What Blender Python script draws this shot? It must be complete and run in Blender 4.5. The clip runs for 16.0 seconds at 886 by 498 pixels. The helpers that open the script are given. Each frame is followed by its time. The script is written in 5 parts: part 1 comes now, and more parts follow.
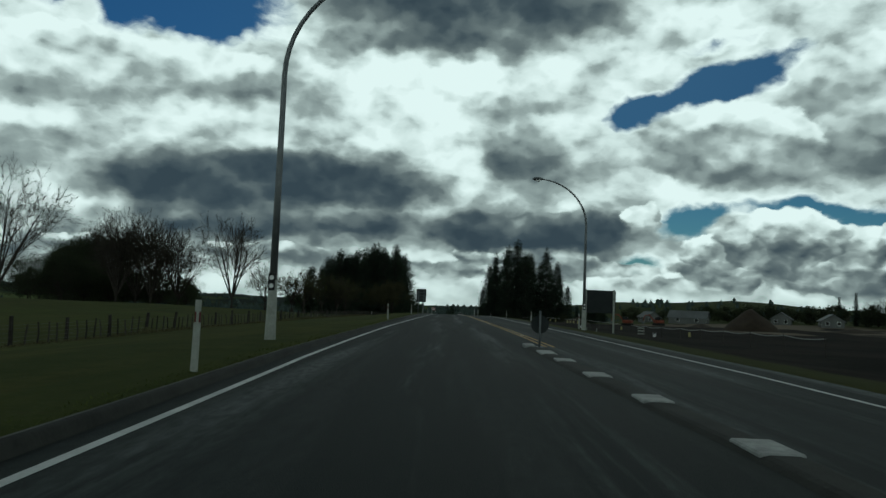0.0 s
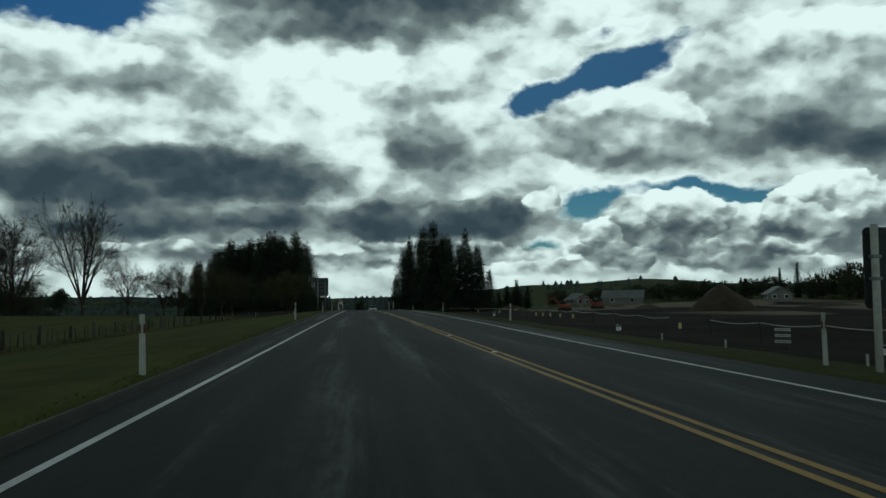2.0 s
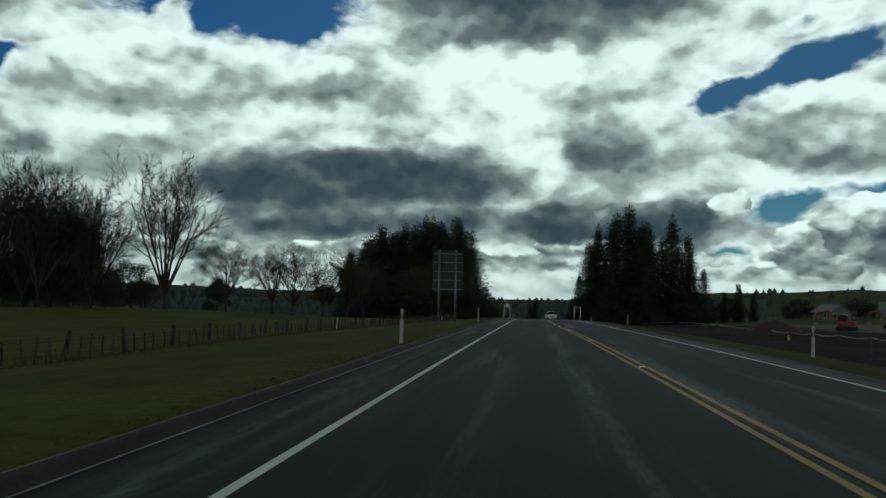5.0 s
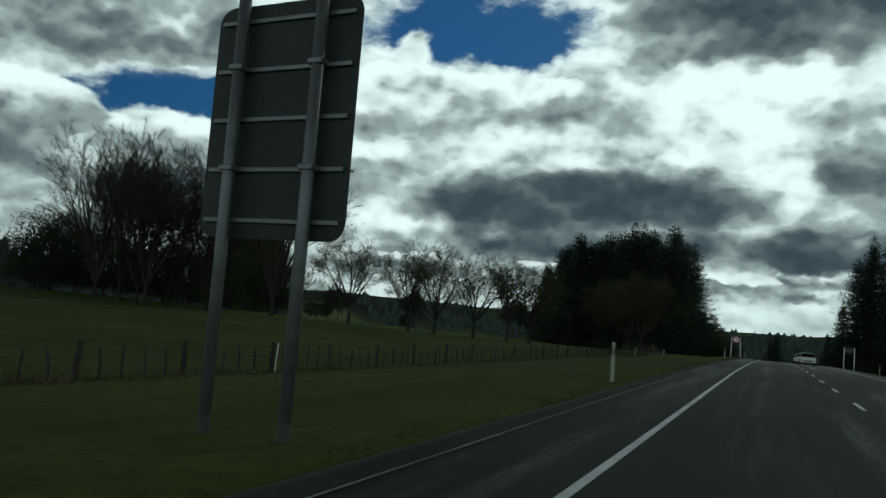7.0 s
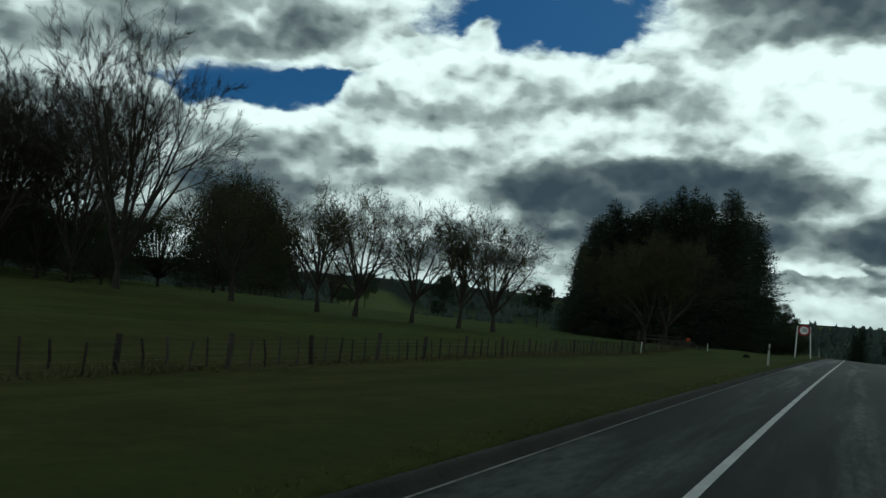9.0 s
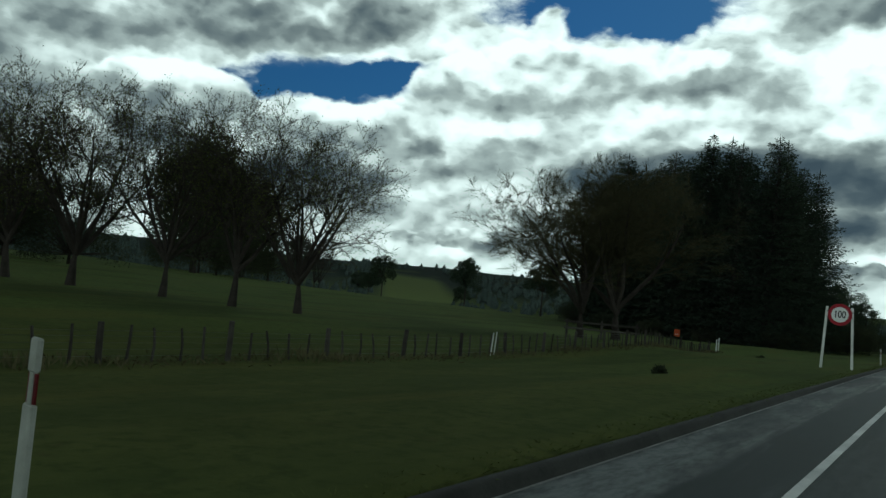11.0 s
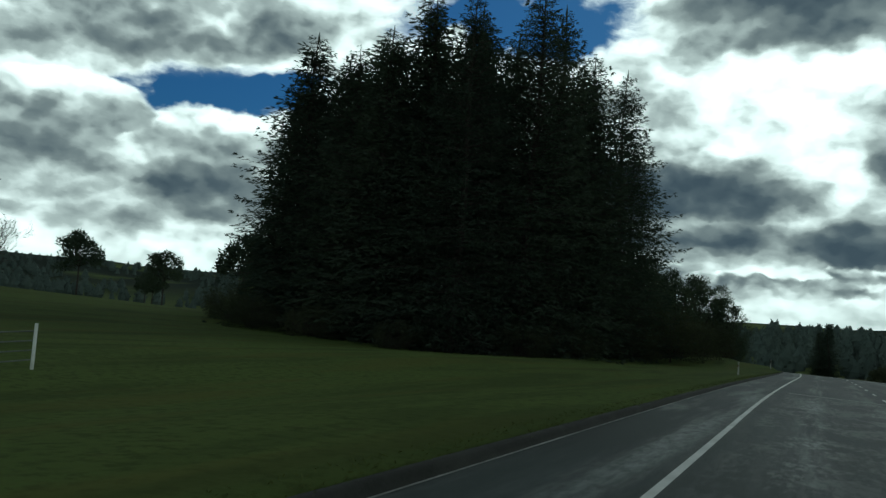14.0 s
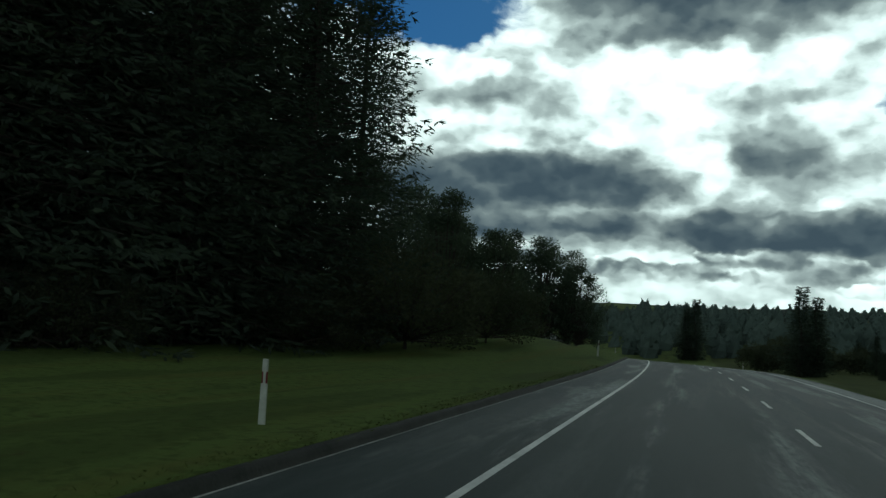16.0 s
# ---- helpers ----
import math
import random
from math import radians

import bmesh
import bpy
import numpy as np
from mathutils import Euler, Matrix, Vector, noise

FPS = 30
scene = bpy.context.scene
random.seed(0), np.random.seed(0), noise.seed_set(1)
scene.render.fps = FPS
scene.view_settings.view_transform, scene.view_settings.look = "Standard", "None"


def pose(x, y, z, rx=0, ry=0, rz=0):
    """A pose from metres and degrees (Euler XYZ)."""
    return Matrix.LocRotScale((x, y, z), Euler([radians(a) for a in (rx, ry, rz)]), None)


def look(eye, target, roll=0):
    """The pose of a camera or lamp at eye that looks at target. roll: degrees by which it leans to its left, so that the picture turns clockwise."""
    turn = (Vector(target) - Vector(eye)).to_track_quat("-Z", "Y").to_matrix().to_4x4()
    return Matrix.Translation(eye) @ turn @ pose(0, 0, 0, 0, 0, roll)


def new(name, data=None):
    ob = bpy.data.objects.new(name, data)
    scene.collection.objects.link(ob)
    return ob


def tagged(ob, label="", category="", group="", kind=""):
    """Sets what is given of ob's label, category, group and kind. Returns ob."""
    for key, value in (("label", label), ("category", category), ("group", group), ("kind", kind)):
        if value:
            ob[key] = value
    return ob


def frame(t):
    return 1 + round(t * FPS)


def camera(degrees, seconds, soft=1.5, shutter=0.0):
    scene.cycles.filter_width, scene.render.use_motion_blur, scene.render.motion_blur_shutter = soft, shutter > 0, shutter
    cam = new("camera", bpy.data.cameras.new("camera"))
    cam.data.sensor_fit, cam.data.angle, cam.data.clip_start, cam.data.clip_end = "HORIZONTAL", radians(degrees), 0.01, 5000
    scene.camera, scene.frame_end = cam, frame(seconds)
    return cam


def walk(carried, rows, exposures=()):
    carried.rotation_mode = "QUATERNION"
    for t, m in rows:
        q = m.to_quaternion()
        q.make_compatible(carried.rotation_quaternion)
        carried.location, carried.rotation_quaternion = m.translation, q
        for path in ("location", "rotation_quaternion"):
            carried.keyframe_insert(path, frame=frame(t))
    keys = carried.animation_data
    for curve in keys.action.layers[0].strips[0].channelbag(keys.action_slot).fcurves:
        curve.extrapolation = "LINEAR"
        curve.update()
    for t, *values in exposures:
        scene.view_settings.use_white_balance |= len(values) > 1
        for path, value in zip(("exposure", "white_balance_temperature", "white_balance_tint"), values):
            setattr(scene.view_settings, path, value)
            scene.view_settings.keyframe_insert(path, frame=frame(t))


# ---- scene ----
cam = camera(62.9, 16.0)
# Camera: seconds, place, pitch, lean, heading
PATH = [
    (0, 0.78, 0.00, 1.09, 3.95, -2.29, 0.65),
    (0.5, 0.51, 8.32, 1.10, 4.38, -1.99, -0.61),
    (1, 0.30, 16.80, 1.10, 4.54, -1.84, -2.26),
    (1.5, 0.18, 24.93, 1.08, 4.19, -1.46, -2.95),
    (2, 0.32, 33.38, 1.00, 3.25, 0.57, -6.57),
    (2.5, 0.40, 41.95, 0.93, 2.23, 2.07, -14.80),
    (3, 0.43, 50.67, 0.87, 2.27, 3.08, -20.04),
    (3.5, 0.49, 59.59, 0.78, 2.27, 3.43, -17.53),
    (4, 0.50, 68.61, 0.75, 2.58, 1.75, -7.01),
    (4.2, 0.48, 72.22, 0.70, 2.81, 0.94, -3.21),
    (6.3, 0.01, 110.01, 0.11, 4.27, -3.20, 17.16),
    (6.5, -0.05, 113.45, 0.07, 4.33, -3.38, 18.96),
    (7, -0.04, 122.10, -0.08, 4.12, -4.52, 24.54),
    (7.5, -0.20, 130.45, -0.27, 3.47, -4.36, 27.02),
    (8, -0.34, 138.85, -0.44, 3.16, -4.24, 27.12),
    (8.5, -0.46, 147.48, -0.64, 2.84, -4.85, 28.00),
    (9, -0.54, 156.21, -0.84, 2.83, -4.97, 29.83),
    (11.3, -0.51, 196.13, -1.92, 1.65, -5.35, 35.26),
    (11.5, -0.49, 199.76, -2.05, 1.78, -5.35, 35.10),
    (12, -0.46, 209.42, -2.39, 2.24, -5.44, 33.95),
    (12.5, -0.56, 219.43, -2.79, 2.42, -5.34, 32.83),
    (13, -0.45, 230.04, -3.24, 2.66, -5.38, 32.02),
    (13.5, -0.38, 240.86, -3.70, 3.26, -4.89, 30.22),
    (14, -0.39, 251.72, -4.15, 3.42, -4.53, 27.72),
    (14.5, -0.33, 262.57, -4.57, 3.34, -4.01, 25.64),
    (15, -0.24, 273.33, -5.05, 3.15, -3.12, 24.04),
    (15.5, -0.18, 284.02, -5.54, 3.25, -2.53, 22.41),
    (16, -0.13, 294.69, -6.06, 2.90, -4.10, 18.94),
]
walk(cam, [(t, pose(x, y, z, 90 + pitch, lean, head)) for t, x, y, z, pitch, lean, head in PATH],
     exposures=((0.0, -1.06, 5850, -7), (4.2, -1.02, 5850, -7), (7.0, -0.95, 5850, -7), (9.0, -0.9, 5850, -7), (11.5, -0.66, 5850, -7), (16.0, -0.58, 5850, -7)))

# ---- sky: broken cumulus with blue holes, sun behind the clouds ahead ----
world = bpy.data.worlds.new("sky")
scene.world = world
world.use_nodes = True
NT = world.node_tree
NT.nodes.clear()
SUN_AZ, SUN_EL = 12.0, 38.0        # degrees to the right of the road's line, degrees up


class Net:
    """Shorthand for building a node tree."""

    def __init__(self, tree):
        self.tree = tree

    def node(self, kind, **props):
        n = self.tree.nodes.new(kind)
        for k, v in props.items():
            if k == "operation":
                n.operation = v
            elif k == "vector_type":
                n.vector_type = v
            elif k == "gradient_type":
                n.gradient_type = v
            elif k == "feature":
                n.feature = v
            elif k == "data_type":
                n.data_type = v
            elif k == "blend_type":
                n.blend_type = v
        return n

    def link(self, value, socket):
        if isinstance(value, bpy.types.NodeSocket):
            self.tree.links.new(value, socket)
        elif value is not None:
            socket.default_value = value

    def math(self, op, a, b=None, c=None, clamp=False):
        n = self.node("ShaderNodeMath", operation=op)
        n.use_clamp = clamp
        for v, s in zip((a, b, c), n.inputs):
            self.link(v, s)
        return n.outputs[0]

    def add(self, a, b): return self.math("ADD", a, b)
    def sub(self, a, b): return self.math("SUBTRACT", a, b)
    def mul(self, a, b): return self.math("MULTIPLY", a, b)
    def mad(self, a, b, c): return self.math("MULTIPLY_ADD", a, b, c)

    def vec(self, op, a, b=None, c=None):
        n = self.node("ShaderNodeVectorMath", operation=op)
        for v, s in zip((a, b, c), n.inputs):
            self.link(v, s)
        return n.outputs[0]

    def noise(self, vector, scale=1.0, detail=4.0, rough=0.55, distortion=0.0, color=False, flat=False):
        n = self.node("ShaderNodeTexNoise")
        n.noise_dimensions = "2D" if flat else "3D"
        self.link(vector, n.inputs["Vector"])
        for k, v in (("Scale", scale), ("Detail", detail), ("Roughness", rough), ("Distortion", distortion)):
            n.inputs[k].default_value = v
        return n.outputs["Color" if color else "Fac"]

    def voronoi(self, vector, scale=1.0, smooth=0.4, feature="SMOOTH_F1", flat=False):
        n = self.node("ShaderNodeTexVoronoi", feature=feature)
        n.voronoi_dimensions = "2D" if flat else "3D"
        self.link(vector, n.inputs["Vector"])
        n.inputs["Scale"].default_value = scale
        if feature == "SMOOTH_F1":
            n.inputs["Smoothness"].default_value = smooth
        return n.outputs["Distance"]

    def ramp(self, value, stops):
        n = self.node("ShaderNodeValToRGB")
        self.link(value, n.inputs[0])
        e = n.color_ramp.elements
        while len(e) < len(stops):
            e.new(0.5)
        for el, (p, c) in zip(e, stops):
            el.position, el.color = p, (*c, 1) if len(c) == 3 else c
        return n.outputs[0]

    def mix(self, f, a, b, blend="MIX"):
        n = self.node("ShaderNodeMix", data_type="RGBA", blend_type=blend)
        self.link(f, n.inputs[0])
        for v, s in ((a, n.inputs[6]), (b, n.inputs[7])):
            self.link((*v, 1) if isinstance(v, tuple) and len(v) == 3 else v, s)
        return n.outputs[2]

    def smooth(self, v, a, b):
        n = self.node("ShaderNodeMapRange")
        n.interpolation_type = "SMOOTHSTEP"
        self.link(v, n.inputs[0])
        n.inputs[1].default_value, n.inputs[2].default_value = a, b
        return n.outputs[0]

    def sep(self, v):
        n = self.node("ShaderNodeSeparateXYZ")
        self.link(v, n.inputs[0])
        return n.outputs

    def comb(self, x, y, z=0.0):
        n = self.node("ShaderNodeCombineXYZ")
        for v, s in zip((x, y, z), n.inputs):
            self.link(v, s)
        return n.outputs[0]


W = Net(NT)
to_sky = W.node("ShaderNodeTexCoord").outputs["Generated"]
dx, dy, dz = W.sep(to_sky)
az = W.mul(W.math("ARCTAN2", W.mul(dx, -1.0), dy), 180 / math.pi)     # degrees to the left of the road's line
el = W.mul(W.math("ARCSINE", dz), 180 / math.pi)
place = W.comb(az, el)

# billowing edges: the clouds' own coordinates, pushed about at three scales, flatter near the horizon
coarse = W.noise(W.vec("MULTIPLY", place, (0.11, 0.2, 1)), 1.0, 2.0, 0.5, color=True)
medium = W.noise(W.vec("MULTIPLY", place, (0.28, 0.4, 1)), 1.0, 3.0, 0.55, color=True)
fine = W.noise(W.vec("MULTIPLY", place, (0.8, 1.2, 1)), 1.0, 4.0, 0.5, color=True)
half = (0.5, 0.5, 0.5)
bent = W.vec("MULTIPLY_ADD", W.vec("SUBTRACT", coarse, half), (5.0, 1.8, 0), place)
bent = W.vec("MULTIPLY_ADD", W.vec("SUBTRACT", medium, half), (3.4, 2.4, 0), bent)
bent = W.vec("MULTIPLY_ADD", W.vec("SUBTRACT", fine, half), (0.75, 0.65, 0), bent)


def lump(left, up, wide, tall, turn, weight, so_far):
    """Adds one soft oval of the sky, in degrees, to a sum."""
    m = W.node("ShaderNodeMapping", vector_type="TEXTURE")
    W.link(bent, m.inputs[0])
    m.inputs[1].default_value, m.inputs[3].default_value = (left, up, 0), (wide, tall, 1)
    m.inputs[2].default_value = (0, 0, radians(turn))
    g = W.node("ShaderNodeTexGradient", gradient_type="SPHERICAL")
    W.link(m.outputs[0], g.inputs[0])
    return W.mad(g.outputs["Fac"], weight, so_far)


SHADED = [  # cloud bases: left, up, half width, half height, turn, depth
    (0, 22.5, 15, 4.6, -2, 1.0), (8, 19, 4, 2, -5, 0.5), (20.6, 8.2, 9, 2.9, -5, 1.15), (11, 8.9, 11, 3.0, -4, 1.35),
    (4.5, 8.0, 5, 2.0, -2, 0.8), (16.8, 5.4, 11, 1.6, -3, 0.8), (6.4, 5.6, 6, 1.3, -3, 0.6), (-3.4, 5.8, 9, 2.3, -2, 1.0),
    (-10.5, 5.4, 6, 2.2, -1, 0.9), (-7.3, 9.7, 5.5, 2.6, -1, 0.55)]
GREY = [
    (30.8, 14.3, 6, 1.6, -10, 0.4), (29, 10.2, 4, 1.5, -8, 0.45), (22, 14.2, 7, 1.6, -7, 0.4), (15, 15.7, 7, 2.4, -4, 0.4),
    (-4, 15, 4.5, 3, -1, 0.4), (-17.5, 12.4, 4, 2.2, 2, 0.6), (-25, 11.2, 11, 2.6, 2, 0.75), (-39.5, 10.6, 9, 2.9, 7, 1.4), (-43, 6.6, 10, 2.0, 4, 0.5), (-33, 11.8, 9, 2.4, 4, 0.5)]
GREYER = [
    (-49, 8.3, 9, 2.8, 8, 0.9), (-47, 16, 12, 4.5, 10, 1.05), (-34.5, 15.6, 4, 2.4, 7, 0.4), (-24.5, 5.2, 4.5, 1.6, 3, 0.65),
    (-28, 4.5, 4.5, 1.3, 4, 0.5), (-35, 4.2, 4.5, 1.5, 4, 0.6), (-46, 4.2, 5, 1.5, 5, 0.5), (-27, 2.5, 7, 1.0, 4, 0.55)]
FAR_GREY = [
    (-37, 2.2, 6, 0.8, 3, 0.4), (51, 17.5, 17, 3.4, -11, 0.75), (46, 6.6, 7.5, 3.2, -7, 0.75), (35, 7.6, 7, 1.8, -5, 0.45),
    (57, 7.5, 6, 3.0, -9, 0.8), (12, 2.6, 9, 0.9, 0, 0.4), (-8, 2.6, 6, 0.8, 0, 0.35), (28, 3.2, 9, 1.2, -4, 0.4),
    (10, 4.2, 34, 2.6, -1, 0.32), (-32, 3.6, 26, 2.2, 2, 0.28), (48, 4.4, 18, 2.4, -3, 0.35)]
OPEN = [  # blue holes
    (24.4, 21.6, 13, 3.8, -3, 1.3), (19, 19.6, 5, 1.8, 0, 0.7), (45.5, 13.6, 11.5, 2.3, -8, 1.25), (38.9, 14.2, 4, 2, -7, 0.8),
    (-19.0, 16.2, 9.0, 2.1, -15, 1.4), (-13.6, 14.9, 3.0, 1.5, -35, 0.9), (-20, 19.3, 4, 0.7, -10, 0.55), (-17.5, 6.7, 3.2, 1.7, -10, 1.1),
    (-25.5, 7.4, 8, 1.0, 0, 1.0), (-30.5, 6.3, 4.5, 1.3, 0, 1.0), (-13.8, 3.4, 2.6, 0.8, 2, 0.8), (28.6, 19.7, 2.2, 1.6, 0, -1.0)]
shade, gap = 0.0, 0.0
for row in SHADED + GREY + GREYER + FAR_GREY:
    shade = lump(*row, shade)
for row in OPEN:
    gap = lump(*row, gap)
for row in ((9.1, 9.3, 2.0, 0.9, 0, -0.8), (-23.5, 7.2, 3.2, 1.0, 0, -0.5), (-1, 14, 8, 4, 0, -0.3), (2, 17.5, 14, 2.0, 0, -0.5)):
    shade = lump(*row, shade)

# cloud beyond the lumps above, all round the sky
round_about = W.noise(W.vec("MULTIPLY", to_sky, (3.0, 3.0, 6.0)), 1.0, 5.0, 0.6)
overhead = W.smooth(el, 25, 42)
beyond = W.math("MAXIMUM", overhead, W.smooth(W.math("ABSOLUTE", az), 58, 75))
shade = W.mad(W.mul(beyond, W.mad(round_about, 1.8, -0.4)), 1.0, W.mad(overhead, 0.8, shade))
shade = W.sub(shade, W.mul(W.smooth(gap, 0.0, 0.35), 0.2))
facing_sun = W.mul(W.smooth(W.math("ABSOLUTE", az), 80, 115), W.math("SUBTRACT", 1.0, overhead))     # the clouds behind, lit from the front
shade = W.mad(facing_sun, -0.5, shade)


def puffs(v):
    """Heaped cloud: rounded cells at two sizes over soft turbulence."""
    big = W.voronoi(W.vec("MULTIPLY", v, (0.26, 0.40, 1)), 1.0, 0.9, flat=True)
    small = W.voronoi(W.vec("MULTIPLY", v, (0.75, 1.10, 1)), 1.0, 0.8, flat=True)
    soft = W.noise(W.vec("MULTIPLY", v, (0.20, 0.30, 1)), 1.0, 6.0, 0.46, flat=True)
    tiny = W.voronoi(W.vec("MULTIPLY", v, (0.50, 0.85, 1)), 1.0, 0.85, flat=True)
    soft = W.mad(W.mul(W.sub(0.42, tiny), near_horizon), 0.26, soft)
    return W.mad(W.sub(0.42, big), 0.75, W.mad(W.sub(0.42, small), 0.34, W.mul(W.sub(soft, 0.5), 1.3)))


near_horizon = W.mul(W.math("SUBTRACT", 1.0, W.smooth(el, 5.5, 12.0)), 0.9)
round_bent = W.vec("MULTIPLY_ADD", W.vec("SUBTRACT", medium, half), (1.3, 0.9, 0), place)
round_bent = W.vec("MULTIPLY_ADD", W.vec("SUBTRACT", fine, half), (0.9, 0.8, 0), round_bent)
heaped = puffs(round_bent)
relief = W.sub(heaped, puffs(W.vec("ADD", round_bent, (0.35, 0.95, 0))))      # lit from above and behind: bright crowns, grey bellies
thin = W.noise(W.vec("MULTIPLY", round_bent, (0.22, 0.50, 1)), 1.0, 6.0, 0.6)
depth = W.mad(relief, -0.50, W.mad(heaped, 0.34, W.mad(W.sub(thin, 0.5), 0.42, W.mad(shade, 0.74, 0.14))))
open_sky = W.smooth(W.mad(W.sub(thin, 0.5), 1.1, W.mad(heaped, -0.30, gap)), 0.10, 0.62)
open_sky = W.mul(open_sky, W.smooth(gap, 0.02, 0.22))
open_sky = W.mul(open_sky, W.math("SUBTRACT", 1.0, beyond))


small_puffs = puffs(W.vec("MULTIPLY", round_bent, (1.6, 1.6, 1)))
small_relief = W.sub(small_puffs, puffs(W.vec("MULTIPLY_ADD", round_bent, (1.6, 1.6, 1), (0.45, 1.1, 0))))


def bank(left, up, wide, tall, turn, top, base, fade, far=False, edge=0.42, bumps=0.8):
    """Lays one heaped cloud over the sky behind it: a crisp billowing crown, a greyer belly and a base that melts away."""
    global depth, open_sky
    heap, lift = (small_puffs, small_relief) if far else (heaped, relief)
    m = W.node("ShaderNodeMapping", vector_type="TEXTURE")
    W.link(round_bent, m.inputs[0])
    m.inputs[1].default_value, m.inputs[3].default_value = (left, up, 0), (wide, tall, 1)
    m.inputs[2].default_value = (0, 0, radians(turn))
    across, over, _ = W.sep(m.outputs[0])
    inside = W.math("SUBTRACT", 1.0, W.math("SQRT", W.mad(across, across, W.mul(over, over))))
    body = W.mad(heap, (0.55 if far else bumps) / tall, inside)
    cover = W.mul(W.smooth(body, 0.06, 0.06 + (0.2 if far else edge) / tall), W.smooth(over, -0.95, -0.95 + fade))
    over = W.math("MINIMUM", W.math("MAXIMUM", over, -1.0), 1.0)
    tone = W.mad(over, (top - base) / 1.4, (top * 0.5 + base * 0.5) + 0.08)
    tone = W.mad(lift, -0.48 if far else -0.62, W.mad(heaped, 0.30, tone))
    turned = W.math("SUBTRACT", 1.0, cover)
    depth = W.mad(depth, turned, W.mul(tone, cover))
    open_sky = W.mul(open_sky, turned)


# left, up, half width, half height, turn, tone of the crown, tone of the belly, softness of the base
DISTANT = [(-17, 1.7, 9, 0.9, 0, 0.10, 0.42, 0.9), (-31, 1.6, 9, 0.9, 3, 0.10, 0.45, 0.9), (3, 2.3, 8, 0.9, 0, 0.15, 0.50, 0.9), (-4, 3.4, 5, 0.9, 0, 0.15, 0.55, 0.9), (30, 2.6, 9, 1.1, -2, 0.15, 0.5, 0.9), (16, 3.1, 6, 0.8, -2, 0.12, 0.45, 0.9),
           (-20.5, 2.8, 5, 1.1, 2, 0.05, 0.50, 0.9), (-28, 2.9, 6, 1.2, 3, 0.08, 0.65, 0.9), (-40, 3.0, 8, 1.4, 4, 0.05, 0.5, 0.9), (-12, 2.9, 4, 0.9, 0, 0.1, 0.45, 0.9)]
MIDWAY = [(-19.8, 4.3, 3.0, 1.5, 0, -0.05, 0.50, 0.5), (-28.8, 4.7, 3.4, 1.7, 2, -0.06, 0.50, 0.5), (-24.2, 5.2, 4.8, 2.6, 0, -0.12, 0.72, 0.5),
          (-35.5, 5.4, 5.4, 2.9, 4, -0.08, 0.50, 0.6), (-33.0, 4.7, 2.8, 1.7, 3, -0.05, 0.62, 0.5), (-42.5, 5.0, 5, 1.8, 5, 0.05, 0.55, 0.7), (-14.6, 6.7, 1.7, 1.5, 0, -0.05, 0.35, 0.9)]
NEARER = [(-6.0, 5.4, 9.8, 2.1, -2, 0.55, 0.95, 0.6), (13.0, 5.3, 10.5, 1.3, -3, 0.50, 0.80, 0.9), 
          (-35.5, 13.2, 13.0, 6.4, 8, -0.06, 0.52, 0.8), (-21.0, 11.9, 7.6, 3.7, 2, -0.10, 0.52, 0.7)]
GREY_MASSES = [(-48.0, 15.5, 11.0, 7.0, 8, 0.42, 0.60, 0.9), (-1.0, 22.5, 14.0, 5.0, -2, 0.6, 0.75, 0.9), (-5.5, 11.0, 5.0, 4.0, 0, 0.30, 0.50, 0.9), (47.0, 17.5, 12.0, 3.6, -10, 0.30, 0.50, 0.9)]
DARK_BASES = [(15.0, 8.4, 13.0, 2.9, -4, 0.66, 0.95, 0.8), (-39.5, 10.2, 10.5, 2.6, 5, 0.48, 0.92, 1.2), (46.0, 6.6, 8.5, 1.9, -3, 0.45, 0.72, 1.0)]
LEFTWARD = [(21.5, 15.8, 9.0, 2.5, -2, -0.08, 0.25, 1.2), (32.0, 14.6, 8.0, 3.6, -12, -0.06, 0.25, 1.2), (44.5, 9.9, 9.5, 3.0, 0, -0.08, 0.60, 0.9), (57.0, 10.6, 7.0, 3.2, -6, -0.06, 0.65, 0.9)]
for row in DISTANT + MIDWAY:
    bank(*row, True)
for row in GREY_MASSES:
    bank(*row, False, 2.2)
for row in NEARER + LEFTWARD:
    bank(*row)
for row in DARK_BASES:
    bank(*row, False, 1.1)
cloud = W.ramp(depth, [(0.0, (0.90, 0.93, 0.90)), (0.14, (0.72, 0.76, 0.73)), (0.32, (0.36, 0.39, 0.375)), (0.54, (0.155, 0.175, 0.178)),
                       (0.80, (0.068, 0.086, 0.100)), (1.0, (0.044, 0.060, 0.076))])
low = W.math("SUBTRACT", 1.0, W.smooth(W.mad(heaped, 1.0, el), 0.2, 2.2))
cloud = W.mix(W.mul(low, 0.25), cloud, (0.70, 0.76, 0.71))

blue = W.node("ShaderNodeTexSky")
blue.sky_type, blue.sun_disc = "NISHITA", False
blue.sun_elevation, blue.sun_rotation = radians(SUN_EL), radians(SUN_AZ)
deep = W.mix(1.0, blue.outputs[0], W.mix(W.smooth(el, 3, 14), (0.16, 0.36, 0.50), W.mix(W.smooth(az, -10, 30), (0.095, 0.215, 0.37), (0.15, 0.36, 0.62))), "MULTIPLY")
dimmed_above = W.mix(W.mul(overhead, 0.88), cloud, (0.022, 0.027, 0.030))     # unseen dark cloud overhead, added to cut the light on the ground
lit = W.vec("SCALE", dimmed_above)
lit.node.inputs["Scale"].default_value = 20.0
sky = W.mix(open_sky, lit, deep)
back = W.node("ShaderNodeBackground")
W.link(sky, back.inputs[0])
back.inputs[1].default_value = 0.1
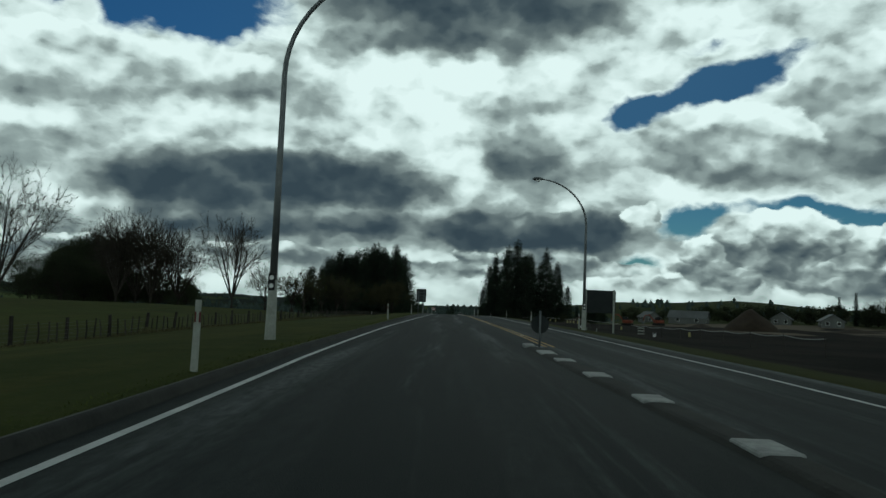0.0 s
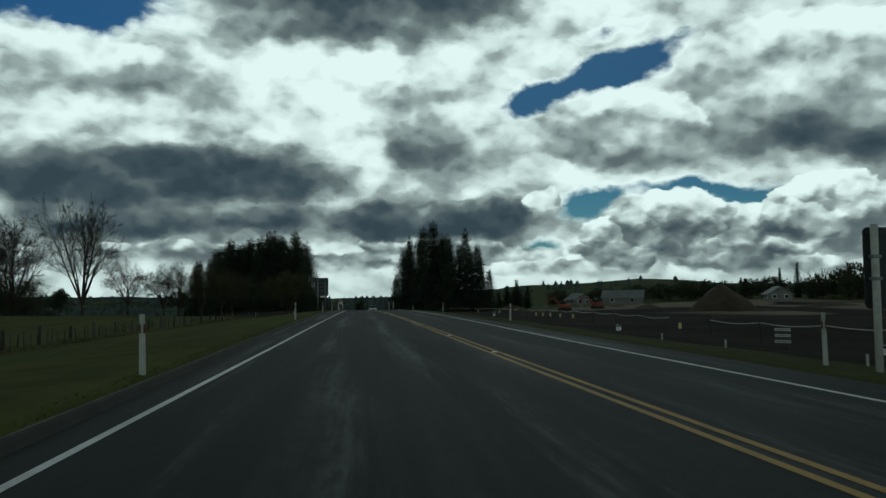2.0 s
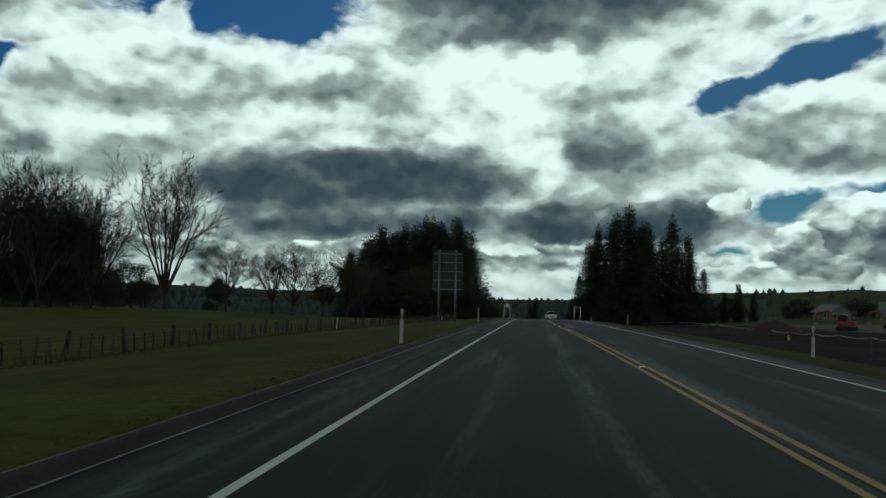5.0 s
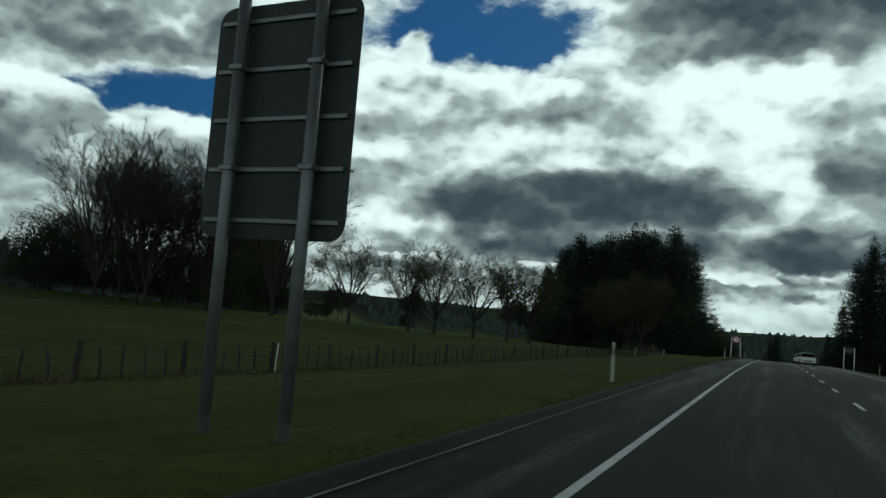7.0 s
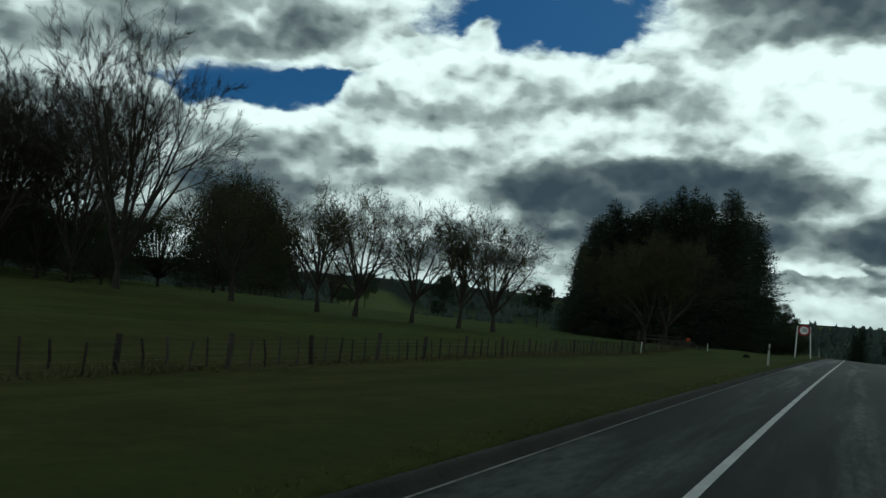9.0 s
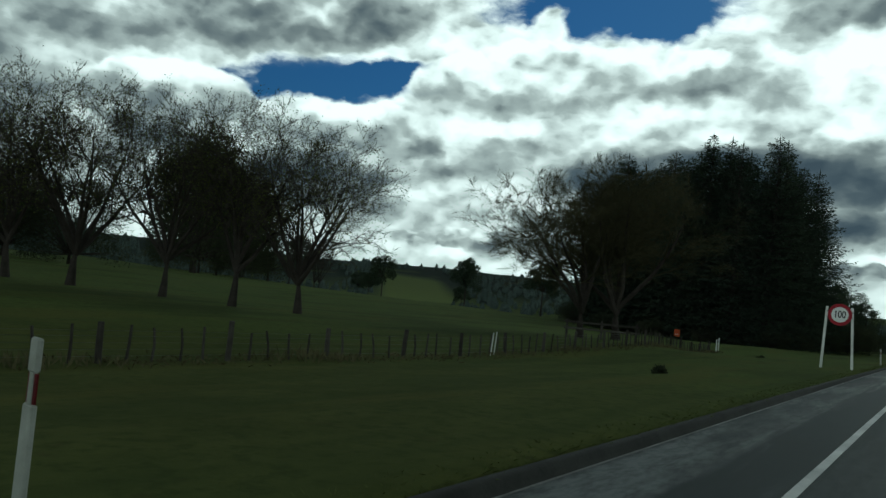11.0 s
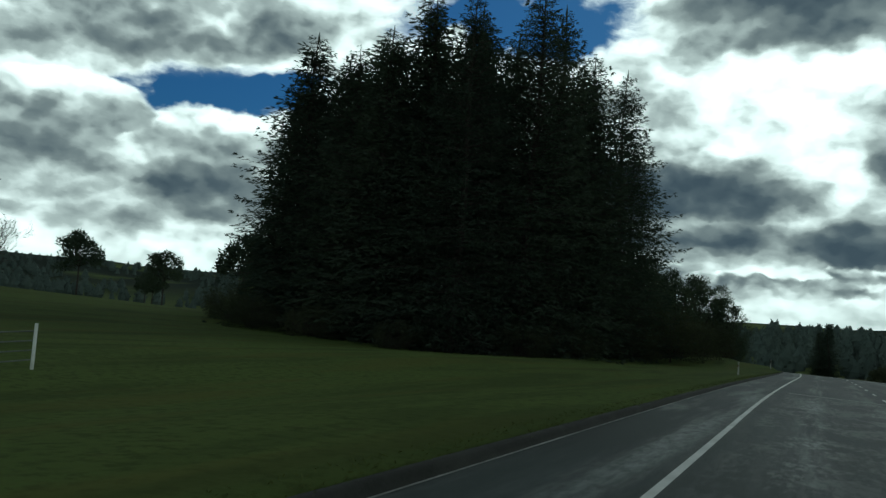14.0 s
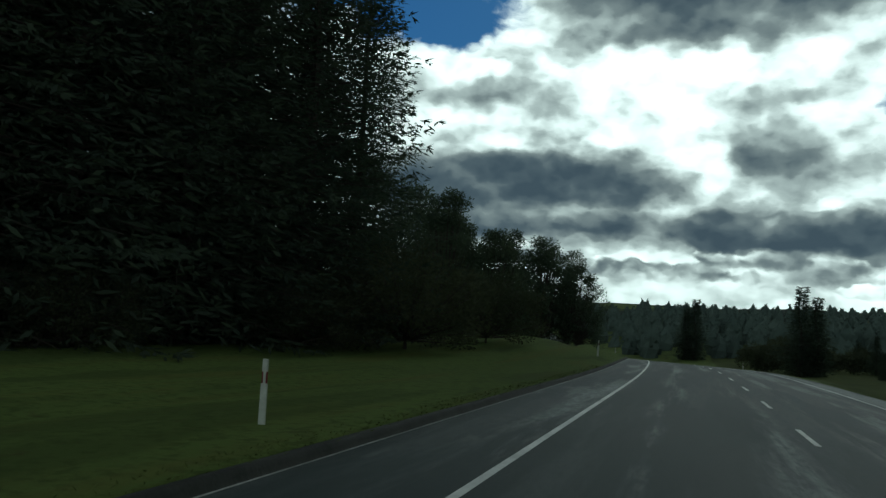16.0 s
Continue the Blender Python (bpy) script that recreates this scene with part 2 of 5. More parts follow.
NT.links.new(back.outputs[0], W.node("ShaderNodeOutputWorld").inputs[0])

# the sun, softened by the cloud before it
sun = new("sun", bpy.data.lights.new("sun", "SUN"))
sun.data.energy, sun.data.angle, sun.data.color = 0.5, radians(12), (1.0, 0.98, 0.92)
sun.matrix_basis = look((0, 0, 60), (-math.sin(radians(SUN_AZ)) * 50, -math.cos(radians(SUN_AZ)) * 50, 60 - 50 * math.tan(radians(SUN_EL))))

# ---- materials ----
def material(name, build, rough=0.8, metal=0.0, spec=0.4):
    m = bpy.data.materials.new(name)
    m.use_nodes = True
    net = Net(m.node_tree)
    b = m.node_tree.nodes["Principled BSDF"]
    b.inputs["Roughness"].default_value, b.inputs["Metallic"].default_value = rough, metal
    b.inputs["Specular IOR Level"].default_value = spec
    build(net, b, net.node("ShaderNodeTexCoord").outputs["Object"])
    return m


def bump(net, b, height, strength=0.4, distance=0.02):
    n = net.node("ShaderNodeBump")
    net.link(height, n.inputs["Height"])
    n.inputs["Strength"].default_value, n.inputs["Distance"].default_value = strength, distance
    net.link(n.outputs[0], b.inputs["Normal"])


def mottled(name, dark, light, scale=2.0, rough=0.85, fine=14.0, relief=0.3, metal=0.0, spec=0.2, random_by_thing=0.0):
    """A surface that varies between two colours at two scales, with fine relief."""
    def build(net, b, co):
        big = net.noise(co, scale, 4, 0.6)
        small = net.noise(co, fine, 5, 0.65)
        f = net.math("ADD", net.mul(net.sub(big, 0.5), 1.6), net.mad(net.sub(small, 0.5), 0.9, 0.5), clamp=True)
        if random_by_thing:
            who = net.node("ShaderNodeObjectInfo").outputs["Random"]
            f = net.math("ADD", f, net.mul(net.sub(who, 0.5), random_by_thing), clamp=True)
        net.link(net.mix(f, dark, light), b.inputs["Base Color"])
        net.link(net.mad(small, 0.2, rough - 0.1), b.inputs["Roughness"])
        bump(net, b, small, relief)
    return material(name, build, rough, metal, spec)


def leafy(name, dark, light, scale=0.3, fine=2.5, random_by_thing=0.4, through_leaf=0.45):
    """Foliage: two colours at two scales, and part of the light comes through the blade."""
    m = mottled(name, dark, light, scale, 0.8, fine, 0.0, spec=0.03, random_by_thing=random_by_thing)
    net = Net(m.node_tree)
    b = m.node_tree.nodes["Principled BSDF"]
    glow = net.node("ShaderNodeBsdfTranslucent")
    colour = b.inputs["Base Color"].links[0].from_socket
    net.link(net.mix(1.0, colour, (1.0, 1.05, 0.75), "MULTIPLY"), glow.inputs["Color"])
    both = net.node("ShaderNodeMixShader")
    both.inputs[0].default_value = through_leaf
    net.link(b.outputs[0], both.inputs[1])
    net.link(glow.outputs[0], both.inputs[2])
    net.link(both.outputs[0], m.node_tree.nodes["Material Output"].inputs["Surface"])
    return m


def build_asphalt(net, b, co):
    x, y, z = net.sep(co)
    xs = net.sub(x, net.mul(net.math("MULTIPLY", net.math("MAXIMUM", net.sub(y, 318.0), 0.0), net.math("MAXIMUM", net.sub(y, 318.0), 0.0)), -1 / 1250))
    stones = net.voronoi(co, 90.0, 0.3)
    patches = net.noise(net.vec("MULTIPLY", co, (0.55, 0.10, 1)), 1.0, 4, 0.6)
    worn = net.noise(net.vec("MULTIPLY", co, (1.1, 0.05, 1)), 1.0, 6, 0.66, 0.15)
    grain = net.noise(net.vec("MULTIPLY", co, (9.0, 2.5, 1)), 1.0, 5, 0.7)
    # polished wheel tracks in each lane
    track = net.math("ADD", 0.5, net.mul(net.math("COSINE", net.mul(net.sub(xs, net.mad(net.smooth(y, 55.0, 36.0), 0.85, net.mad(net.sub(patches, 0.5), 0.5, -0.5))), 2 * math.pi / 1.78)), 0.5))
    track = net.math("POWER", track, 3.0)
    down = net.smooth(net.mad(net.sub(worn, 0.5), 12.0, y), 150.0, 215.0)      # older seal down the hill, also painted paler for light past the cloud shadow
    scuff = net.mul(net.smooth(worn, 0.44, 0.62), net.mad(track, 0.85, 0.15))
    # the shoulder is scuffed pale; long streaks of sky sheen are painted on the far lanes
    shoulder = net.mul(net.smooth(xs, -2.2, -2.5), net.smooth(net.noise(net.vec("MULTIPLY", co, (0.7, 0.085, 1)), 1.0, 4, 0.6), 0.47, 0.62))
    far_lane_sheen = net.mul(net.smooth(xs, 3.4, 4.2), net.smooth(net.noise(net.vec("MULTIPLY", co, (0.9, 0.045, 1)), 1.0, 5, 0.62), 0.48, 0.62))
    # a worn stretch of coarse chip that ends at a straight joint across the lane
    stretch = net.mul(net.mul(net.smooth(y, 252.0, 266.0), net.smooth(y, 284.05, 284.0)), net.smooth(xs, -1.7, -1.4))
    coarse = net.mul(net.mul(stretch, net.mad(track, 0.6, 0.4)), net.smooth(net.mad(net.sub(grain, 0.5), 0.5, net.noise(net.vec("MULTIPLY", co, (0.8, 0.45, 1)), 1.0, 4, 0.6)), 0.44, 0.60))
    joint = net.mul(net.mul(net.smooth(y, 283.60, 283.72), net.smooth(y, 284.08, 284.0)), net.mul(net.smooth(xs, -1.6, -1.5), net.smooth(grain, 0.3, 0.55)))
    pale = net.math("MAXIMUM", net.math("MAXIMUM", net.mul(scuff, 0.75), net.mul(coarse, 0.8)), net.math("MAXIMUM", net.mul(net.mul(shoulder, net.smooth(y, 100.0, 140.0)), 0.6), net.math("MAXIMUM", net.mul(net.mul(far_lane_sheen, down), 0.6), 0.0)))
    pale = net.math("MAXIMUM", net.mul(pale, net.mad(net.smooth(grain, 0.3, 0.65), 0.7, 0.3)), net.mul(joint, 0.9))
    fresh_in_shadow = net.mix(net.smooth(patches, 0.35, 0.65), (0.0066, 0.0110, 0.0104), (0.0112, 0.0168, 0.0160))
    older_in_light = net.mix(net.smooth(patches, 0.35, 0.65), (0.019, 0.028, 0.028), (0.034, 0.046, 0.046))
    base = net.mix(down, fresh_in_shadow, older_in_light)
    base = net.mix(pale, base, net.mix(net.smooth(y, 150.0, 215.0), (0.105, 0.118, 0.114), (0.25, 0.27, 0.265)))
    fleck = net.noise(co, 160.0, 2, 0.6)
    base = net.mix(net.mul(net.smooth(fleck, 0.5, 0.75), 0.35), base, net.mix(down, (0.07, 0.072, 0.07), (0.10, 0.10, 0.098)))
    net.link(base, b.inputs["Base Color"])
    net.link(net.mad(down, -0.16, net.mad(pale, -0.12, net.mad(patches, 0.2, 0.72))), b.inputs["Roughness"])
    bump(net, b, net.mad(stones, 1.0, net.mul(fleck, 0.6)), 0.5, 0.006)


def build_grass(net, b, co):
    x, y, z = net.sep(co)
    big = net.noise(co, 0.05, 4, 0.55)
    mid = net.noise(co, 0.6, 5, 0.6)
    blades = net.noise(net.vec("MULTIPLY", co, (1, 0.6, 1)), 18.0, 5, 0.7)
    tufts = net.noise(co, 4.5, 5, 0.65)
    c = net.mix(net.smooth(mid, 0.3, 0.7), (0.048, 0.054, 0.018), (0.081, 0.086, 0.028))
    c = net.mix(net.mul(net.smooth(big, 0.42, 0.65), 0.6), c, (0.081, 0.102, 0.026))
    # greener down the hill, and painted brighter for the light past the cloud shadow
    lush_and_lit = net.smooth(net.mad(net.sub(big, 0.5), 60.0, y), 170.0, 235.0)
    c = net.mix(net.mul(lush_and_lit, 0.7), c, (0.099, 0.145, 0.044))
    c = net.mix(net.mul(net.smooth(blades, 0.45, 0.7), 0.5), c, (0.088, 0.099, 0.030))
    c = net.mix(net.mul(net.smooth(tufts, 0.46, 0.66), 0.65), c, (0.042, 0.055, 0.019))
    streak = net.noise(net.vec("MULTIPLY", co, (0.55, 0.07, 1)), 1.0, 5, 0.6)
    c = net.mix(net.mul(net.smooth(streak, 0.50, 0.64), 0.5), c, (0.099, 0.099, 0.030))
    # long dark bands: the shade of dips in the ground, put into the colour
    hollow_shade = net.noise(net.vec("MULTIPLY", co, (0.28, 0.045, 1)), 1.0, 4, 0.6, 0.4)
    c = net.mix(net.mul(net.smooth(hollow_shade, 0.48, 0.62), 0.55), c, (0.046, 0.062, 0.021))
    c = net.mix(net.mul(net.smooth(net.noise(co, 2.3, 4, 0.6), 0.58, 0.75), 0.4), c, (0.060, 0.049, 0.025))
    c = net.mix(net.mul(net.smooth(x, 7.0, 7.6), 0.55), c, (0.040, 0.042, 0.018))
    # bare earth of the building site on the far side of the road
    x, y, z = net.sep(co)
    edge = net.add(x, net.mul(net.sub(net.noise(co, 0.35, 4, 0.6), 0.5), 3.0))
    near_site = net.mul(net.smooth(edge, 11.3, 12.6), net.math("SUBTRACT", 1.0, net.smooth(edge, 120.0, 150.0)))
    along = net.math("SUBTRACT", 1.0, net.smooth(net.add(y, net.mul(edge, 0.15)), 265.0, 285.0))
    soil_f = net.noise(co, 0.12, 5, 0.65)
    soil = net.mix(net.smooth(soil_f, 0.4, 0.6), (0.012, 0.011, 0.009), (0.026, 0.022, 0.018))
    pale = net.mul(net.smooth(net.noise(net.vec("MULTIPLY", co, (0.035, 0.02, 1)), 1.0, 3, 0.5), 0.44, 0.50), net.smooth(edge, 45.0, 60.0))
    soil = net.mix(net.mul(pale, 0.8), soil, (0.20, 0.165, 0.125))
    c = net.mix(net.mul(near_site, along), c, soil)
    # darker scrub and forest on the far slopes, with a few paddocks
    far_off = net.smooth(net.vec("LENGTH", net.vec("SUBTRACT", co, (0, 150, 0))).node.outputs["Value"], 480.0, 800.0)
    wood = net.mul(net.smooth(net.noise(co, 0.005, 4, 0.55), 0.34, 0.46), net.mad(net.smooth(net.math("DIVIDE", x, y), 0.10, 0.17), -0.8, 1.0))
    c = net.mix(net.mul(far_off, wood), c, (0.020, 0.028, 0.022))
    # one paddock on the far slope with a sun patch painted in pale yellow-green
    along_hill = net.mad(x, 1.2, y)
    sunlit_patch = net.mul(net.mul(net.smooth(along_hill, 180.0, 200.0), net.smooth(along_hill, 300.0, 270.0)), net.smooth(net.mad(net.sub(big, 0.5), 60.0, x), -300.0, -320.0))
    c = net.mix(net.mul(net.mul(sunlit_patch, 0.6), net.smooth(y, 860.0, 800.0)), c, net.mix(mid, (0.120, 0.155, 0.046), (0.170, 0.205, 0.062)))
    net.link(c, b.inputs["Base Color"])
    bump(net, b, net.mad(blades, 0.6, mid), 0.7, 0.06)


ASPHALT = material("asphalt", build_asphalt, 0.85, spec=0.12)
GRASS = material("grass", build_grass, 0.95, spec=0.02)
# nearly black: the shade and moss of the kerb's face are in the colour
SHADED_CONCRETE = mottled("kerb_concrete", (0.012, 0.013, 0.011), (0.040, 0.042, 0.037), 1.5, 0.9, 20, 0.4)
KERB_EDGE = mottled("worn_kerb_edge", (0.03, 0.032, 0.026), (0.16, 0.16, 0.14), 0.6, 0.9, 9, 0.4)
PALE_CONCRETE = mottled("worn_kerb_lip", (0.08, 0.08, 0.075), (0.52, 0.52, 0.50), 0.5, 0.9, 9, 0.4)
WHITE_LINE = mottled("worn_white_road_paint", (0.38, 0.39, 0.38), (0.78, 0.79, 0.77), 1.2, 0.65, 30, 0.3)
YELLOW_LINE = mottled("worn_yellow_road_paint", (0.20, 0.13, 0.035), (0.42, 0.26, 0.06), 1.2, 0.7, 30, 0.3)
WHITE_PAINT = mottled("white_paint", (0.50, 0.51, 0.48), (0.74, 0.75, 0.71), 1.4, 0.55, 16, 0.12)
DULL_WHITE = mottled("grimy_white_plastic", (0.20, 0.21, 0.18), (0.42, 0.43, 0.39), 1.8, 0.6, 14, 0.1)
DARK_RED = mottled("dark_red_reflector", (0.07, 0.008, 0.010), (0.13, 0.012, 0.016), 2, 0.35, 14, 0.04)
BLOCK_PAINT = mottled("worn_white_block_paint", (0.12, 0.125, 0.12), (0.50, 0.51, 0.49), 2.6, 0.75, 11, 0.4)
GALVANISED = mottled("galvanised_steel", (0.11, 0.12, 0.123), (0.20, 0.21, 0.215), 2.5, 0.5, 18, 0.1, 0.6)
SIGN_BACK = mottled("dull_aluminium_sign_back", (0.022, 0.027, 0.028), (0.045, 0.052, 0.054), 0.9, 0.6, 12, 0.08, 0.3)
DARK_SIGN = mottled("dark_painted_sign_back", (0.012, 0.016, 0.016), (0.030, 0.036, 0.036), 0.9, 0.6, 12, 0.08)
BLACK = mottled("black_plastic", (0.010, 0.010, 0.011), (0.02, 0.02, 0.021), 2, 0.5, 14, 0.1)
RED = mottled("red_sign_sheeting", (0.24, 0.012, 0.022), (0.34, 0.018, 0.03), 2, 0.45, 14, 0.04)
WHITE_SHEET = mottled("white_sign_sheeting", (0.66, 0.67, 0.66), (0.8, 0.8, 0.79), 2, 0.45, 14, 0.04)
OLD_WOOD = mottled("weathered_fence_wood", (0.022, 0.019, 0.016), (0.070, 0.064, 0.054), 3, 0.9, 22, 0.6, random_by_thing=0.8)
WIRE = mottled("fence_wire", (0.12, 0.12, 0.12), (0.2, 0.2, 0.2), 4, 0.5, 20, 0.05, 0.8)
BARK = mottled("bark", (0.018, 0.015, 0.012), (0.055, 0.047, 0.039), 1.5, 0.95, 9, 0.9)
NEEDLES = leafy("conifer_needles", (0.026, 0.038, 0.032), (0.062, 0.078, 0.058), 0.35, 2.5)
# foliage of the far woods, paler and bluer: distance haze is in the colour
HAZED_FOLIAGE = mottled("far_foliage", (0.045, 0.062, 0.058), (0.080, 0.102, 0.088), 0.05, 0.9, 0.6, 0.0, spec=0.03)
PINE = leafy("pine_needles", (0.032, 0.046, 0.036), (0.070, 0.088, 0.060), 0.3, 2.5)
TWIGS = leafy("willow_twigs", (0.046, 0.043, 0.027), (0.098, 0.090, 0.056), 0.3, 3.0)
BLADES = mottled("grass_blades", (0.050, 0.066, 0.020), (0.105, 0.125, 0.040), 0.5, 0.8, 6.0, 0.0, spec=0.03)
RANK = mottled("rank_grass", (0.060, 0.064, 0.030), (0.14, 0.125, 0.065), 0.5, 0.85, 6.0, 0.0, spec=0.03)
TWIG_BARK = mottled("brown_twigs", (0.030, 0.026, 0.021), (0.075, 0.066, 0.054), 0.4, 0.95, 3.0, 0.0, spec=0.03)
DIGGER = mottled("dusty_red_machine_paint", (0.14, 0.035, 0.02), (0.22, 0.055, 0.03), 1, 0.6, 6, 0.1)
SPRING = leafy("young_leaves", (0.062, 0.070, 0.024), (0.14, 0.145, 0.055), 0.3, 3.0)
SCRUB = leafy("dark_scrub", (0.028, 0.036, 0.026), (0.064, 0.070, 0.044), 0.3, 2.5)
SOIL = mottled("dug_soil", (0.022, 0.017, 0.012), (0.065, 0.048, 0.034), 0.4, 0.95, 3, 0.8)
ROOF = mottled("grey_roofing", (0.08, 0.088, 0.088), (0.15, 0.16, 0.16), 0.3, 0.7, 3, 0.1)
CLADDING = mottled("pale_cladding", (0.09, 0.094, 0.088), (0.17, 0.174, 0.165), 0.3, 0.8, 3, 0.1)
ROPE = mottled("white_site_tape", (0.30, 0.30, 0.28), (0.5, 0.5, 0.47), 1, 0.7, 8, 0.1)
TAG = mottled("yellow_plastic_tag", (0.30, 0.27, 0.10), (0.46, 0.42, 0.2), 2, 0.6, 10, 0.05)
ORANGE = mottled("orange_sign_sheeting", (0.42, 0.07, 0.02), (0.55, 0.10, 0.03), 2, 0.5, 10, 0.05)
CAR_WHITE = mottled("white_car_paint", (0.62, 0.62, 0.6), (0.74, 0.74, 0.72), 1, 0.25, 4, 0.0, spec=0.5)
DARK_GLASS = mottled("tinted_glass", (0.008, 0.009, 0.010), (0.014, 0.015, 0.016), 1, 0.12, 3, 0.0, spec=0.6)
RUBBER = mottled("tyre_rubber", (0.010, 0.010, 0.010), (0.022, 0.022, 0.022), 4, 0.85, 20, 0.2)
CHROME = mottled("bright_metal", (0.4, 0.4, 0.4), (0.6, 0.6, 0.6), 2, 0.3, 8, 0.02, 0.9)


# ---- building helpers ----
def part(name, bm, mat, parent, label=""):
    """Links a bmesh as one mesh object under a thing or a part."""
    me = bpy.data.meshes.new(name)
    bm.to_mesh(me)
    bm.free()
    return part_of(name, me, mat, parent, label)


def part_of(name, me, mat, parent, label=""):
    if not me.materials:
        me.materials.append(mat)
    ob = new(name, me)
    ob.parent = parent
    return tagged(ob, label)


def thing(name, x, y, z, label, category, group="", turn=0.0, kind=""):
    ob = new(name)
    ob.empty_display_size = 0.3
    ob.matrix_basis = pose(x, y, z, 0, 0, turn)
    return tagged(ob, label, category, group, kind)


def box(bm, x0, x1, y0, y1, z0, z1, bevel=0.0):
    got = bmesh.ops.create_cube(bm, size=1.0)["verts"]
    for v in got:
        v.co = Vector(((x0 + x1) / 2 + v.co.x * (x1 - x0), (y0 + y1) / 2 + v.co.y * (y1 - y0), (z0 + z1) / 2 + v.co.z * (z1 - z0)))
    if bevel:
        edges = list({e for v in got for e in v.link_edges})
        bmesh.ops.bevel(bm, geom=edges, offset=bevel, segments=1, affect="EDGES")
    return bm


def tube(bm, points, radii, n=8, cap=True):
    """A tapering tube along points."""
    rings = []
    side = Vector((1, 0, 0))
    for i, p in enumerate(points):
        a, b = points[max(i - 1, 0)], points[min(i + 1, len(points) - 1)]
        d = (Vector(b) - Vector(a)).normalized()
        u = d.cross(side)
        if u.length < 0.2:
            u = d.cross(Vector((0, 1, 0)))
        u.normalize()
        w = d.cross(u)
        rings.append([bm.verts.new(Vector(p) + radii[i] * (math.cos(k * 2 * math.pi / n) * u + math.sin(k * 2 * math.pi / n) * w)) for k in range(n)])
    for r, s in zip(rings, rings[1:]):
        for k in range(n):
            f = bm.faces.new((r[k], r[(k + 1) % n], s[(k + 1) % n], s[k]))
            f.smooth = n > 6
    if cap:
        bm.faces.new(rings[0][::-1])
        bm.faces.new(rings[-1])
    return bm


def raw_mesh(name, verts, faces, mat, smooth=False):
    me = bpy.data.meshes.new(name)
    me.from_pydata([tuple(v) for v in verts], [], [tuple(f) for f in faces])
    me.materials.append(mat)
    if smooth:
        me.polygons.foreach_set("use_smooth", [True] * len(me.polygons))
    me.update()
    return me

# ---- the lie of the land ----
def road_z(y):
    """Height of the road: over a crest, then down into the valley."""
    def area(a, b):
        u = min(max(y - a, 0.0), b - a)
        return u * u / (2 * (b - a)) + max(y - b, 0.0)
    return -0.10 * min(max((14.0 - y) / 14.0, 0.0), 1.5) - 0.009 * y - 0.043 * area(60, 300) + 0.05 * area(420, 700) - 0.034 * area(338, 372) + 0.034 * area(500, 640)


def bend(y):
    """How far the road has swung aside: straight, then a long left-hand bend."""
    u = min(max(y - 318.0, 0.0), 160.0)
    return -(u * u) / 1250 - max(y - 478.0, 0.0) * 0.256


def curve_of(*pairs):
    ys, xs = [p[0] for p in pairs], [p[1] for p in pairs]
    return lambda y: float(np.interp(y, ys, xs))


def flowing(*pairs):
    """The same, with its corners eased."""
    rough = curve_of(*pairs)
    return lambda y: sum(rough(y + d) for d in (-8, -4, 0, 4, 8)) / 5


KERB = flowing((-40, -1.9), (0, -2.05), (12, -2.35), (43, -2.7), (77, -2.87), (130, -3.0), (162, -3.28), (207, -3.25), (250, -3.36), (270, -3.6), (303, -3.72))
LINE_LEFT = flowing((-40, -1.65), (4, -1.78), (12, -2.0), (30, -2.22), (41, -2.17), (50, -1.99), (62, -1.88), (75, -1.73), (84, -1.66), (130, -1.5), (165, -1.68), (215, -1.58), (258, -1.7), (276, -2.0), (307, -2.02))
LINE_MIDDLE = flowing((-40, 3.6), (30, 3.75), (57, 3.3), (77, 3.05), (120, 2.5), (140, 1.98), (200, 1.9), (310, 2.0))
LINE_RIGHT = flowing((-40, 6.6), (20, 6.6), (38, 6.6), (48, 6.34), (60, 6.18), (78, 6.3), (95, 6.3), (140, 5.72), (310, 5.85))
EDGE_RIGHT = flowing((-40, 7.6), (20, 7.6), (43, 7.7), (60, 7.4), (140, 7.0), (310, 7.1))
SIDE = curve_of((-600, 3), (-300, 0.5), (-150, -0.2), (-95, -0.2), (-60, -0.4), (-45, -0.9), (-15, -0.95), (-11, -0.6), (-6, 0.0), (-4, 0.1), (8, -0.03), (9.5, -0.15), (12, -0.5),
                (16, -0.8), (40, -0.9), (90, -0.8), (140, -0.4), (220, 0.6), (330, 2.0), (500, 4.0), (800, 6))
RIDGE = curve_of((-180, 0.8), (-75, 0.6), (-50, 0.2), (-40, 0.35), (-30, 0.6), (-25, 0.9), (-16, 0.6), (-10, 0.1), (-3, -0.3), (4, -0.5), (10, -0.3), (20, -0.1), (37, 0.2), (45, 0.1), (55, 0.3), (75, 0.6), (180, 0.8))


